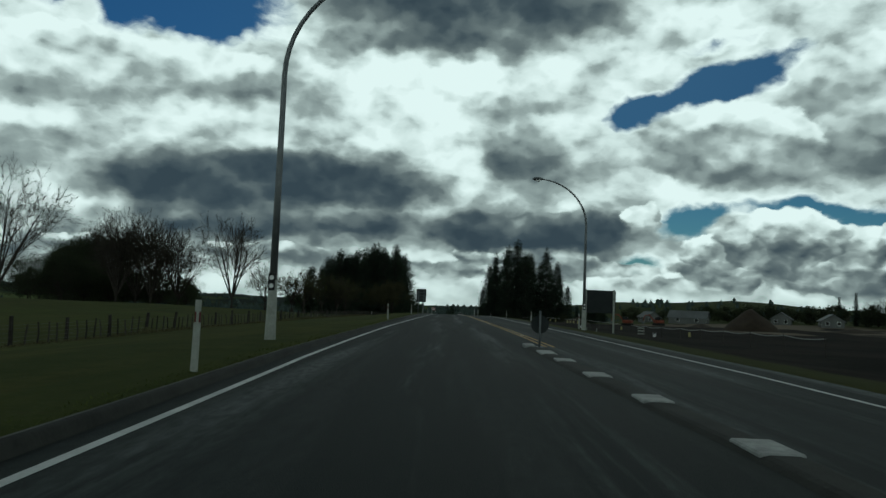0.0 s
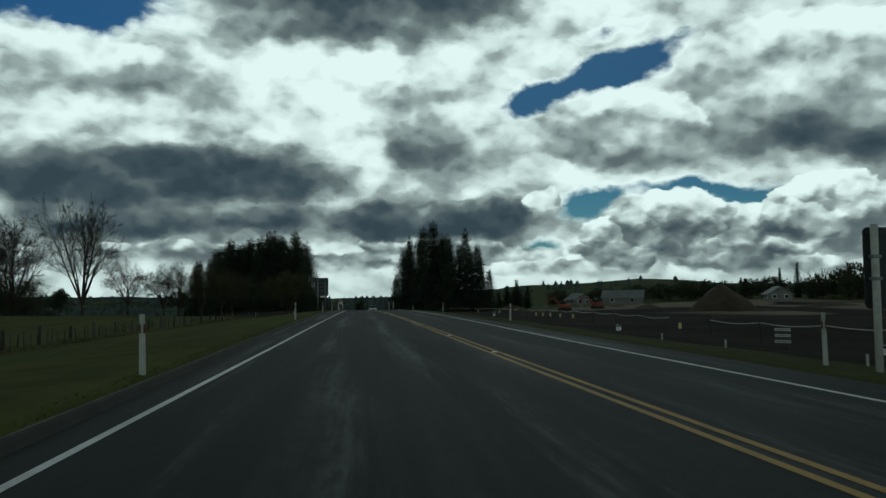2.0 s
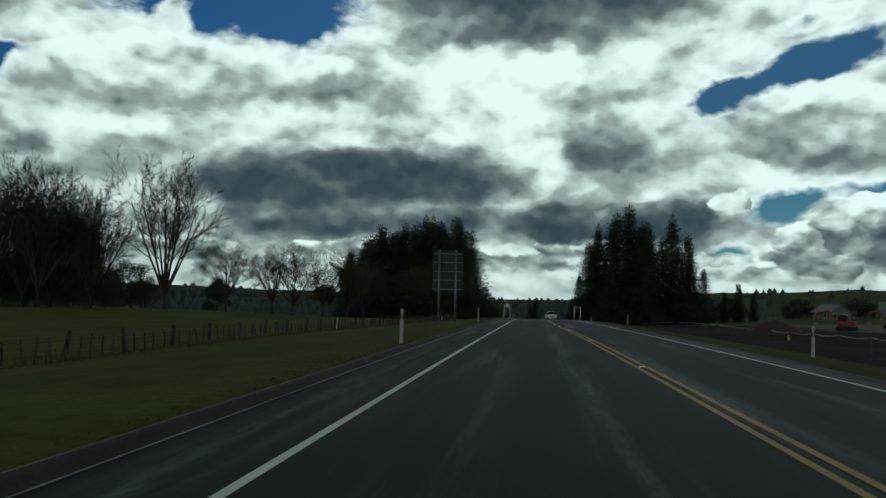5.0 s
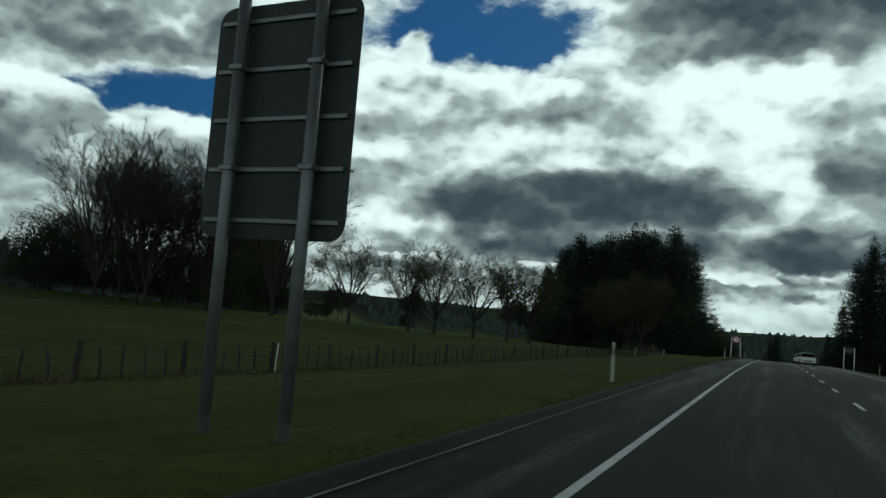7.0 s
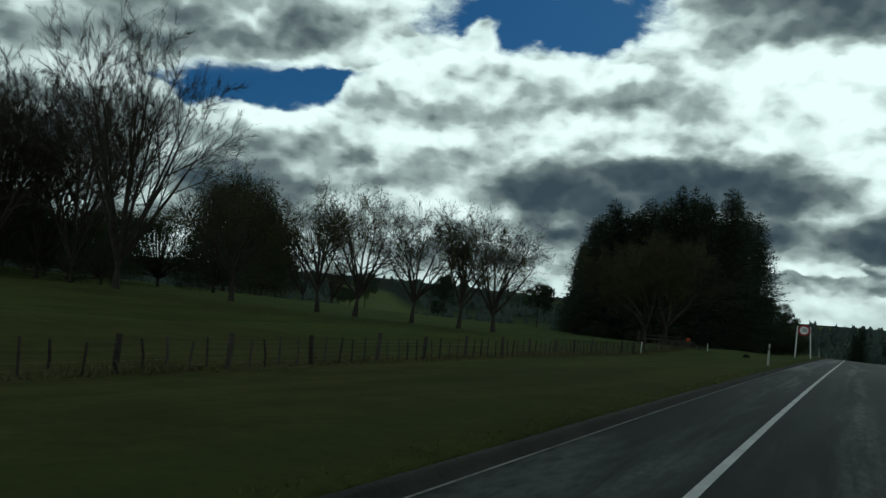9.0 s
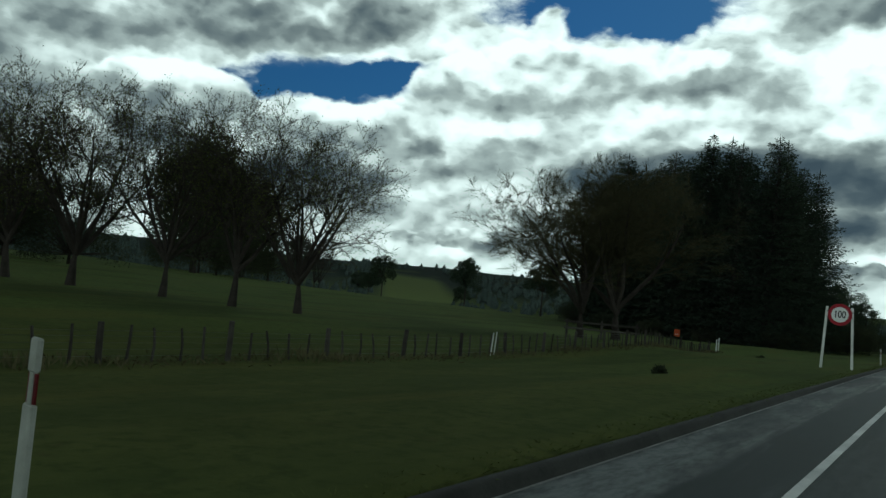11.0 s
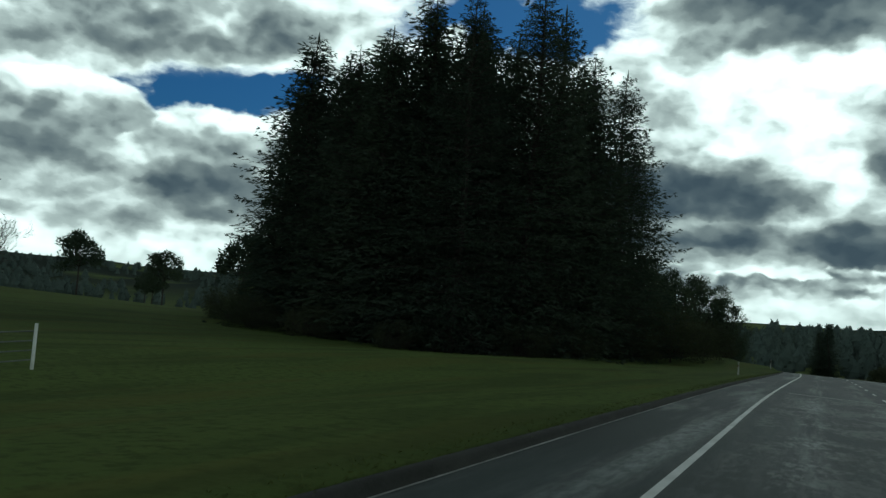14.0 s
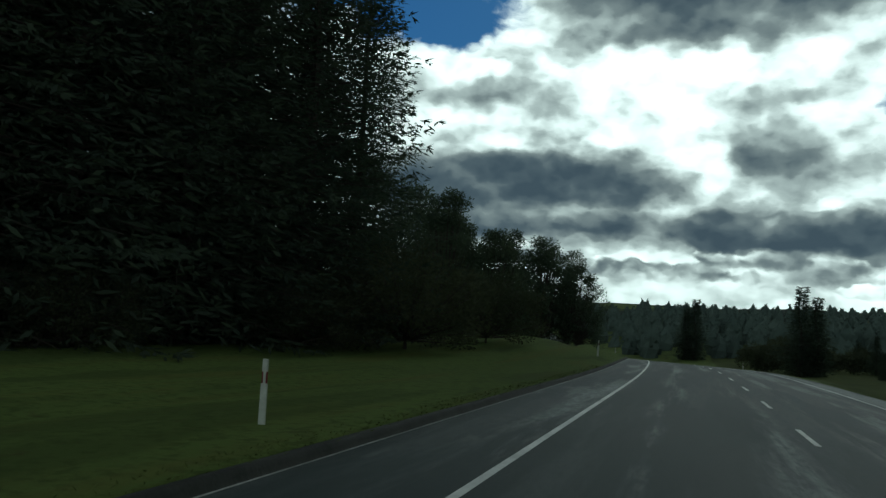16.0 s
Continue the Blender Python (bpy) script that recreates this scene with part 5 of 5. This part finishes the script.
# ---- oncoming cars ----
def white_car(y, label):
    x, z = LINE_MIDDLE(y) + 1.9 + bend(y), road_z(y)
    car = thing("car", x, y, z, label, "car", "white cars")
    slope = math.degrees(math.atan((road_z(y + 2) - road_z(y - 2)) / 4))
    car.matrix_basis = pose(x, y, z, slope, 0, 0)
    bm = bmesh.new()
    prof = ((-2.2, 0.32), (-2.25, 0.62), (-2.1, 0.80), (-1.0, 0.95), (-0.95, 0.97), (1.9, 1.0), (2.2, 0.95), (2.25, 0.6), (2.15, 0.30))
    left = [bm.verts.new((-0.88, a, b)) for a, b in prof]
    right = [bm.verts.new((0.88, a, b)) for a, b in prof]
    n = len(prof)
    for k in range(n):
        j = (k + 1) % n
        bm.faces.new((left[k], left[j], right[j], right[k]))
    bm.faces.new(left[::-1])
    bm.faces.new(right)
    bmesh.ops.bevel(bm, geom=list(bm.edges), offset=0.06, segments=2, affect="EDGES")
    body = part("body", bm, CAR_WHITE, car)
    bm = bmesh.new()
    lower = [(-0.80, -1.05, 0.95), (0.80, -1.05, 0.95), (0.80, 2.0, 0.97), (-0.80, 2.0, 0.97)]
    upper = [(-0.64, -0.35, 1.46), (0.64, -0.35, 1.46), (0.64, 1.55, 1.46), (-0.64, 1.55, 1.46)]
    a, b = [bm.verts.new(v) for v in lower], [bm.verts.new(v) for v in upper]
    for k in range(4):
        j = (k + 1) % 4
        bm.faces.new((a[k], a[j], b[j], b[k]))
    bm.faces.new(b)
    part("glasshouse", bm, DARK_GLASS, car, "dark tinted windows")
    part("roof", box(bmesh.new(), -0.66, 0.66, -0.32, 1.52, 1.455, 1.51, 0.03), CAR_WHITE, car)
    for sx in (-0.72, 0.72):
        part("headlight", box(bmesh.new(), sx - 0.14, sx + 0.14, -2.285, -2.20, 0.62, 0.76, 0.02), CHROME, car, "bright headlight")
        for wy in (-1.4, 1.4):
            bm = tube(bmesh.new(), [(sx * 1.13 - 0.1, wy, 0.32), (sx * 1.13 + 0.1, wy, 0.32)], [0.32, 0.32], 18)
            wheel = part("wheel", bm, RUBBER, car, "black tyre")
            bm = tube(bmesh.new(), [(sx * 1.13 - 0.105, wy, 0.32), (sx * 1.13 + 0.105, wy, 0.32)], [0.2, 0.2], 14)
            part("rim", bm, CHROME, wheel)
    part("grille", box(bmesh.new(), -0.5, 0.5, -2.275, -2.22, 0.42, 0.56, 0.01), BLACK, car)
    part("windscreen_wiper", box(bmesh.new(), -0.5, 0.1, -1.09, -1.06, 0.985, 1.0), BLACK, car)
    return car


for y in (224, 238, 251):
    white_car(y, "white car coming the other way on the road")

# ---- across the road: building site, houses, shelter trees ----
def spot(a, d):
    """A place by its bearing (degrees to the right) and distance from the crest."""
    return 0.4 + d * math.sin(radians(a)), 50.7 + d * math.cos(radians(a))


def house(a, d, w, deep, wall_h, roof_h, turn, label, roof=None, wall=None):
    x, y = spot(a, d)
    z = ground_z(x, y)
    home = thing("house", x, y, z - 0.2, label, "house", "houses beyond the site", turn=turn)
    bm = bmesh.new()
    pts = [(-w / 2, 0), (w / 2, 0), (w / 2, wall_h), (0, wall_h + roof_h), (-w / 2, wall_h)]
    f = [bm.verts.new((px, -deep / 2, pz)) for px, pz in pts]
    b = [bm.verts.new((px, deep / 2, pz)) for px, pz in pts]
    bm.faces.new(f[::-1])
    bm.faces.new(b)
    for k in (0, 1, 4):
        j = (k + 1) % 5
        bm.faces.new((f[k], f[j], b[j], b[k]))
    part("wall", bm, wall or CLADDING, home)
    for s in (-1, 1):
        bm = bmesh.new()
        e = 0.5
        lo = (s * (w / 2 + e), wall_h - roof_h * e / (w / 2))
        up = (0, wall_h + roof_h)
        v = [bm.verts.new((px, py, pz + dz)) for dz in (0.05, 0.25) for px, pz, py in ((lo[0], lo[1], -deep / 2 - e), (lo[0], lo[1], deep / 2 + e), (up[0], up[1], deep / 2 + e), (up[0], up[1], -deep / 2 - e))]
        for q in ((0, 1, 2, 3), (4, 7, 6, 5), (0, 4, 5, 1), (1, 5, 6, 2), (2, 6, 7, 3), (3, 7, 4, 0)):
            bm.faces.new([v[k] for k in q])
        part("roof", bm, roof or ROOF, home)
    for k in (-1, 1):
        win = part("window", box(bmesh.new(), k * w * 0.25 - 0.6, k * w * 0.25 + 0.6, -deep / 2 - 0.06, -deep / 2 + 0.05, 0.9, 2.1), WHITE_PAINT, home, "white-framed window")
        part("pane", box(bmesh.new(), k * w * 0.25 - 0.5, k * w * 0.25 + 0.5, -deep / 2 - 0.08, -deep / 2 - 0.065, 1.0, 2.0), DARK_GLASS, win)
        win = part("window", box(bmesh.new(), -w / 2 - 0.06, -w / 2 + 0.05, k * deep * 0.25 - 0.7, k * deep * 0.25 + 0.7, 0.9, 2.1), WHITE_PAINT, home, "white-framed window")
        part("pane", box(bmesh.new(), -w / 2 - 0.08, -w / 2 - 0.065, k * deep * 0.25 - 0.6, k * deep * 0.25 + 0.6, 1.0, 2.0), DARK_GLASS, win)
    return home


house(22.0, 235, 8, 13, 2.3, 2.3, 62, "long grey-roofed house under construction beyond the site")
house(33.6, 222, 6.5, 9, 2.2, 2.0, -20, "pale gabled house with a grey roof", wall=CLADDING)
house(29.3, 246, 6.5, 8, 2.4, 2.2, -28, "pale gabled house with a grey roof")
house(18.2, 262, 6, 8, 2.4, 2.0, 10, "small pale house with a grey roof")
house(41.0, 255, 9, 8, 2.4, 2.2, -35, "small pale house with a grey roof")
house(48.8, 190, 15, 8, 2.0, 1.1, 40, "low grey-roofed shed beyond the site", wall=OLD_WOOD)
house(29.9, 880, 15, 8, 4.5, 1.5, 0, "dark barn on the skyline of the far hill", ROOF, OLD_WOOD)


def heap(a, d, w, h, deep, seed, label):
    x, y = spot(a, d)
    mound = tagged(new("soil_heap"), label, "soil heap", "soil heaps")
    mound.matrix_basis = pose(x, y, ground_z(x, y) - 0.3)
    vs, fs, n, m = [], [], 28, 9
    for j in range(m):
        f = j / (m - 1)
        for k in range(n):
            t = 2 * math.pi * k / n
            r = (1 - f) ** 0.9 * (1 + 0.22 * noise.noise(Vector((math.cos(t) * 1.5, math.sin(t) * 1.5, seed)))) + 0.02
            z = h * (f ** 0.85) * (1 + 0.15 * noise.noise(Vector((math.cos(t) * 2 * r, math.sin(t) * 2 * r, seed + 5))))
            vs.append((math.cos(t) * r * w / 2, math.sin(t) * r * deep / 2, z))
    for j in range(m - 1):
        for k in range(n):
            fs.append((j * n + k, j * n + (k + 1) % n, (j + 1) * n + (k + 1) % n, (j + 1) * n + k))
    fs.append(tuple((m - 1) * n + k for k in range(n)))
    ob = new("soil", raw_mesh("soil", vs, fs, SOIL, True))
    ob.parent = mound
    return mound


heap(13.3, 150, 9, 2.0, 8, 1.0, "rounded heap of brown soil on the building site")
heap(31.2, 128, 12, 5.2, 14, 2.0, "large heap of dark brown soil on the building site")
heap(24.5, 175, 8, 1.3, 9, 3.0, "low heap of brown soil on the building site")
heap(38.0, 160, 16, 1.2, 8, 4.0, "low bank of brown soil on the building site")
heap(44.5, 150, 22, 1.0, 7, 5.0, "low bank of brown soil on the building site")


def digger(a, d, turn):
    x, y = spot(a, d)
    dig = thing("excavator", x, y, ground_z(x, y), "small dusty red excavator parked on the building site", "excavator", "excavators", turn=turn)
    for s in (-0.95, 0.95):
        part("track", box(bmesh.new(), s - 0.25, s + 0.25, -1.6, 1.6, 0.0, 0.7, 0.2), RUBBER, dig)
    part("body", box(bmesh.new(), -1.1, 1.1, -1.5, 1.3, 0.8, 1.7, 0.15), DIGGER, dig)
    part("cab", box(bmesh.new(), -1.05, -0.1, -0.2, 1.25, 1.7, 2.7, 0.1), DARK_GLASS, dig, "dark glazed cab")
    part("boom", tube(bmesh.new(), [(0.3, 1.2, 1.4), (0.3, 3.0, 3.3), (0.3, 4.6, 2.9)], [0.2, 0.2, 0.14], 6), DIGGER, dig)
    part("arm", tube(bmesh.new(), [(0.3, 4.6, 2.9), (0.3, 5.0, 1.2)], [0.15, 0.1], 6), DIGGER, dig)
    part("bucket", box(bmesh.new(), -0.1, 0.7, 4.6, 5.3, 0.5, 1.2, 0.1), GALVANISED, dig)
    return dig


digger(20.2, 190, 100)
digger(17.6, 178, 60)

# low tape fence along the site's edge: stakes, a white tape, yellow tags
tape = thing("site_tape_fence", 0, 0, 0, "low stake fence with a sagging white tape along the building site", "fence")
TAPE = curve_of((30, 18.2), (53, 18.2), (75, 17.2), (95, 17.0), (125, 17.5), (175, 18.5), (230, 19))
ys = [34 + 4.2 * k for k in range(44)]
stake_me = stake(21, 0.025, 0.95)
for y in ys:
    ob = part_of("stake", stake_me, OLD_WOOD, tape)
    ob.matrix_basis = pose(TAPE(y), y, ground_z(TAPE(y), y))
for j, (y0, y1) in enumerate(zip(ys, ys[1:])):
    if j % 9 == 8:
        continue
    pts = [(TAPE(y), y, ground_z(TAPE(y), y) + 0.86 - 0.10 * math.sin(math.pi * f)) for f in (0, 0.25, 0.5, 0.75, 1) for y in (y0 + (y1 - y0) * f,)]
    part("tape", tube(bmesh.new(), pts, [0.018] * 5, 4), ROPE, tape)
for y in (52.9, 70.5, 88.9, 92.4, 95.5, 98.3, 101, 114, 121, 139):
    tag = part("tag", rounded_plate(bmesh.new(), 0.16, 0.30, 0.62, -0.01, 0.012, 0.02), TAG, tape, "pale yellow plastic tag")
    tag.matrix_basis = pose(TAPE(y) - 0.1, y, ground_z(TAPE(y), y), 0, 0, -30)


def site_board(x, y):
    b = thing("site_notice_board", x, y, ground_z(x, y), "small white notice board with dark lines of writing", "notice", "site notices", turn=-30)
    b.scale = (0.68, 0.68, 0.68)
    for s in (-0.12, 0.12):
        part("leg", box(bmesh.new(), s - 0.015, s + 0.015, 0.0, 0.02, -0.2, 0.62), OLD_WOOD, b)
    panel = part("panel", box(bmesh.new(), -0.17, 0.17, -0.03, -0.005, 0.22, 0.64, 0.006), WHITE_SHEET, b)
    part("heading_bar", box(bmesh.new(), -0.155, 0.155, -0.036, -0.031, 0.48, 0.62), BLACK, panel)
    for z in (0.42, 0.36, 0.30):
        part("line_of_writing", box(bmesh.new(), -0.13, 0.13, -0.036, -0.031, z - 0.01, z + 0.01), BLACK, panel)
    return b


for x, y in ((13.0, 68.0), (15.6, 53.0), (13.6, 104.5)):
    site_board(x, y)
sign = thing("site_sign", 16.3, 59.4, ground_z(16.3, 59.4), "white slatted site sign on two timber legs in bare soil", "sign", turn=-35)
sign.scale = (0.45, 0.45, 0.45)
for s in (-0.45, 0.45):
    part("leg", box(bmesh.new(), s - 0.04, s + 0.04, 0.03, 0.11, -0.3, 1.75, 0.01), OLD_WOOD, sign)
for z in (0.45, 0.95, 1.45):
    slat = part("slat", box(bmesh.new(), -0.62, 0.62, 0.0, 0.025, z, z + 0.24, 0.006), DULL_WHITE, sign)
    part("line_of_writing", box(bmesh.new(), -0.5, 0.5, -0.006, -0.001, z + 0.10, z + 0.14), BLACK, slat)
for x, y in ((11.6, 48.5), (11.9, 55.4), (12.2, 61)):
    cone = tagged(new("site_peg"), "short pale survey peg in the verge", "peg", "survey pegs")
    cone.matrix_basis = pose(x, y, ground_z(x, y))
    part("shaft", box(bmesh.new(), -0.025, 0.025, -0.025, 0.025, -0.1, 0.26, 0.005), DULL_WHITE, cone)

# shelter trees beyond the site
CYPRESS = conifer_meshes(91, 12, 1.5, 0.02, droop=-0.6, gap=0.5)
for i, (a, d, h) in enumerate([(33.6, 245, 10), (34.8, 245, 11.5), (49.2, 215, 11), (50.3, 205, 14), (12.3, 285, 10), (13.1, 280, 12), (14.0, 282, 9), (11.6, 290, 8)]):
    x, y = spot(a, d)
    plant("cypress_tree", CYPRESS, x, y, "narrow dark cypress beyond the building site", "tree", "cypresses beyond the site", h / 12, i * 45, 1.1 if a > 30 else 1.9)
ROUND = [bushy_meshes(95, 9, 5, SCRUB, 50, 42, 0.02, 0.85, 0.9), bushy_meshes(96, 8, 5.5, SCRUB, 50, 42, 0.02, 0.85, 0.9)]
for i, (a, d, h, w) in enumerate([(38.9, 225, 10, 0.9), (46.9, 205, 10.5, 1.1), (36.6, 235, 7, 1.2), (40.5, 262, 8, 1.2), (42.5, 240, 8, 1.2), (44.3, 250, 9, 1), (51.5, 210, 9, 1.2), (53.5, 215, 10, 1.2), (55.5, 205, 9, 1.2),
                                  (26.4, 255, 7, 1.2), (24.8, 258, 6, 1.3), (27.8, 262, 7, 1.2), (31.5, 258, 6.5, 1.2), (19.8, 275, 6, 1.3), (16.6, 280, 6, 1.3), (29.5, 275, 6, 1.4), (32.8, 262, 7, 1.3), (35.4, 258, 6, 1.4), (37.8, 250, 8, 1.2), (39.9, 245, 7, 1.3), (43.4, 230, 7, 1.3), (45.6, 222, 8, 1.2), (48.0, 235, 8, 1.3), (49.8, 240, 8, 1.3), (52.6, 225, 8, 1.2), (54.5, 225, 9, 1.2), (22.8, 268, 6, 1.4)]):
    x, y = spot(a, d)
    plant("shelter_tree", ROUND[i % 2], x, y, "rounded dark shelter tree beyond the building site", "tree", "shelter trees beyond the site", h / 8.5, i * 33, w)
for i, (a, d, h) in enumerate([(26.5, 520, 13), (45.8, 235, 11), (37.2, 245, 10), (36.0, 250, 9), (52.4, 230, 11)]):
    x, y = spot(a, d)
    plant("bare_tree", SMALL_BARE, x, y, "leafless tree beyond the building site", "tree", "bare trees beyond the site", h / 11, i * 70)

# far woods on the slopes and the valley floor
rng = np.random.default_rng(17)
st, tp, wd, core_v, core_f = [], [], [], [], []


def far_tree(x, y, h, r, round_top):
    """A small solid tree with a ragged edge: an uneven core under leaf sprays."""
    z = ground_z(x, y) - 0.5
    levels = ((0.0, 0.75), (0.35, 1.0), (0.7, 0.72), (1.0, 0.12)) if round_top else ((0.0, 1.0), (0.3, 0.8), (0.65, 0.45), (1.0, 0.04))
    o = len(core_v)
    for f, w in levels:
        for k in range(6):
            t = k * 1.0472 + f
            q = r * w * rng.uniform(0.6, 0.95)
            core_v.append((x + math.cos(t) * q, y + math.sin(t) * q, z + h * (f + rng.uniform(-0.07, 0.07) * (f > 0)) * 0.92))
    for j in range(3):
        for k in range(6):
            n2 = (k + 1) % 6
            core_f.append((o + j * 6 + k, o + j * 6 + n2, o + j * 6 + 6 + n2, o + j * 6 + 6 + k))
    core_f.append(tuple(o + 18 + k for k in range(6)))
    for k in range(16):
        f = rng.uniform(0.15, 1.0)
        t = rng.uniform(0, 6.283)
        wide = r * float(np.interp(f, [q[0] for q in levels], [q[1] for q in levels])) * 0.85
        p = np.array((x + math.cos(t) * wide, y + math.sin(t) * wide, z + h * f * 0.92))
        st.append(p)
        tp.append(p + (unit(rng) * 0.7 + np.array((math.cos(t) * 0.4, math.sin(t) * 0.4, 0.5))) * 0.13 * h)
        wd.append(0.11 * h)


def wood(count, a0, a1, d0, d1, h0, h1, pointed=0.3):
    made = 0
    while made < count:
        a, d = rng.uniform(a0, a1), rng.uniform(d0, d1)
        x, y = -d * math.sin(radians(a)), 150 + d * math.cos(radians(a))
        xs = x - bend(y)
        made += 1
        if -16 < xs < 22 or (180 < y + 1.2 * x < 310 and -560 < x < -255) or noise.noise(Vector((x * 0.008, y * 0.008, 2.0))) < -0.22:
            continue
        h = rng.uniform(h0, h1)
        far_tree(x, y, h, h * rng.uniform(0.28, 0.5), rng.uniform() > pointed)


wood(950, -16, 16, 400, 850, 7, 13)        # down the valley, both sides of the road
wood(330, -60, -16, 420, 1000, 7, 12)      # across the road
wood(1300, 16, 70, 480, 1000, 6, 10)        # behind the pasture
wood(260, 56, 72, 260, 420, 12, 20, 0.9)   # plantation at the end of the pasture
for i in range(38):
    y = 372 + 4.2 * i + rng.uniform(-2, 2)
    x = bend(y) + rng.uniform(30, 80) + i * 0.3
    h = rng.uniform(4.5, 8.5)
    plant("valley_tree", (ROUND[0], ROUND[1], CYPRESS)[(i * 7) % 5 % 3], x, y, "dark tree on the valley side", "tree", "trees on the valley side", h / (12 if (i * 7) % 5 % 3 == 2 else 8.5), i * 31, 1.9 if (i * 7) % 5 % 3 == 2 else 1.1)

plant("valley_tree", CYPRESS, 19.5, 446, "dark pointed tree on the valley side", "tree", "trees on the valley side", 17 / 12, 20, 2.0)
plant("valley_tree", CYPRESS, 22.5, 448, "dark pointed tree on the valley side", "tree", "trees on the valley side", 15 / 12, 70, 2.0)
plant("valley_tree", CYPRESS, 1.5, 560, "dark pointed tree on the valley side", "tree", "trees on the valley side", 21 / 12, 20, 2.0)
plant("valley_tree", CYPRESS, -1.5, 562, "dark pointed tree on the valley side", "tree", "trees on the valley side", 18 / 12, 80, 2.0)

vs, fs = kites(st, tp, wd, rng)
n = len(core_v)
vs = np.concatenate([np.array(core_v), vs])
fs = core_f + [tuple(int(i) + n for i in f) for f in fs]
tagged(new("far_woods", raw_mesh("far_woods", vs, fs, HAZED_FOLIAGE)), "dark woods and shelter belts on the far slopes", "woods", kind="stuff")

# grass blades on the verge beside the road
rng = np.random.default_rng(23)
count = 16000
gy = rng.uniform(-2, 330, count)
gx = -rng.uniform(0.0, 1.0, count) * 0.5
st, tp = np.zeros((count, 3)), np.zeros((count, 3))
for i in range(count):
    y = float(gy[i])
    x = KERB(y) - 0.10 + float(gx[i])
    h = rng.uniform(0.02, 0.05)
    z = ground_z(x + bend(y), y) if gx[i] < -0.15 else road_z(y) + 0.09
    st[i] = (x + bend(y), y, z - 0.01)
    tp[i] = st[i] + (rng.normal() * 0.04 + (0.03 if gx[i] > -0.3 else 0), rng.normal() * 0.04, h)
vs, fs = kites(st, tp, rng.uniform(0.010, 0.022, count), rng)
tagged(new("verge_grass", raw_mesh("verge_grass", vs, fs, BLADES)), "short rough grass blades on the verge", "grass", kind="stuff")

for x, y, h in ((-7.2, 211.5, 0.16), (-11.5, 246.5, 0.2)):
    plant("rush_tussock", bushy_meshes(int(y), h, h * 1.1, SCRUB, 10, 40, 0.0, 0.12, 1.0, 0.5), x, y, "small dark tussock of rushes in the verge", "tussock", "tussocks", 1.0, 0, 1.0, 0.03)


# rank grass left along the paddock fence
rng = np.random.default_rng(29)
count = 15000
gy = rng.uniform(20, 262, count)
st, tp = np.zeros((count, 3)), np.zeros((count, 3))
for i in range(count):
    y = float(gy[i])
    x = FENCE(y) + rng.normal() * 0.45
    thick = 0.5 + 0.9 * noise.noise(Vector((y * 0.22, 1.7, 0))) + 0.5 * noise.noise(Vector((y * 0.9, 4.7, 0)))
    h = rng.uniform(0.12, 0.42) * max(thick, 0.25)
    st[i] = (x, y, ground_z(x, y) - 0.02)
    tp[i] = st[i] + (rng.normal() * 0.12, rng.normal() * 0.12, h)
vs, fs = kites(st, tp, rng.uniform(0.03, 0.07, count), rng)
tagged(new("rank_grass", raw_mesh("rank_grass", vs, fs, RANK)), "long dull grass along the paddock fence", "grass", kind="stuff")
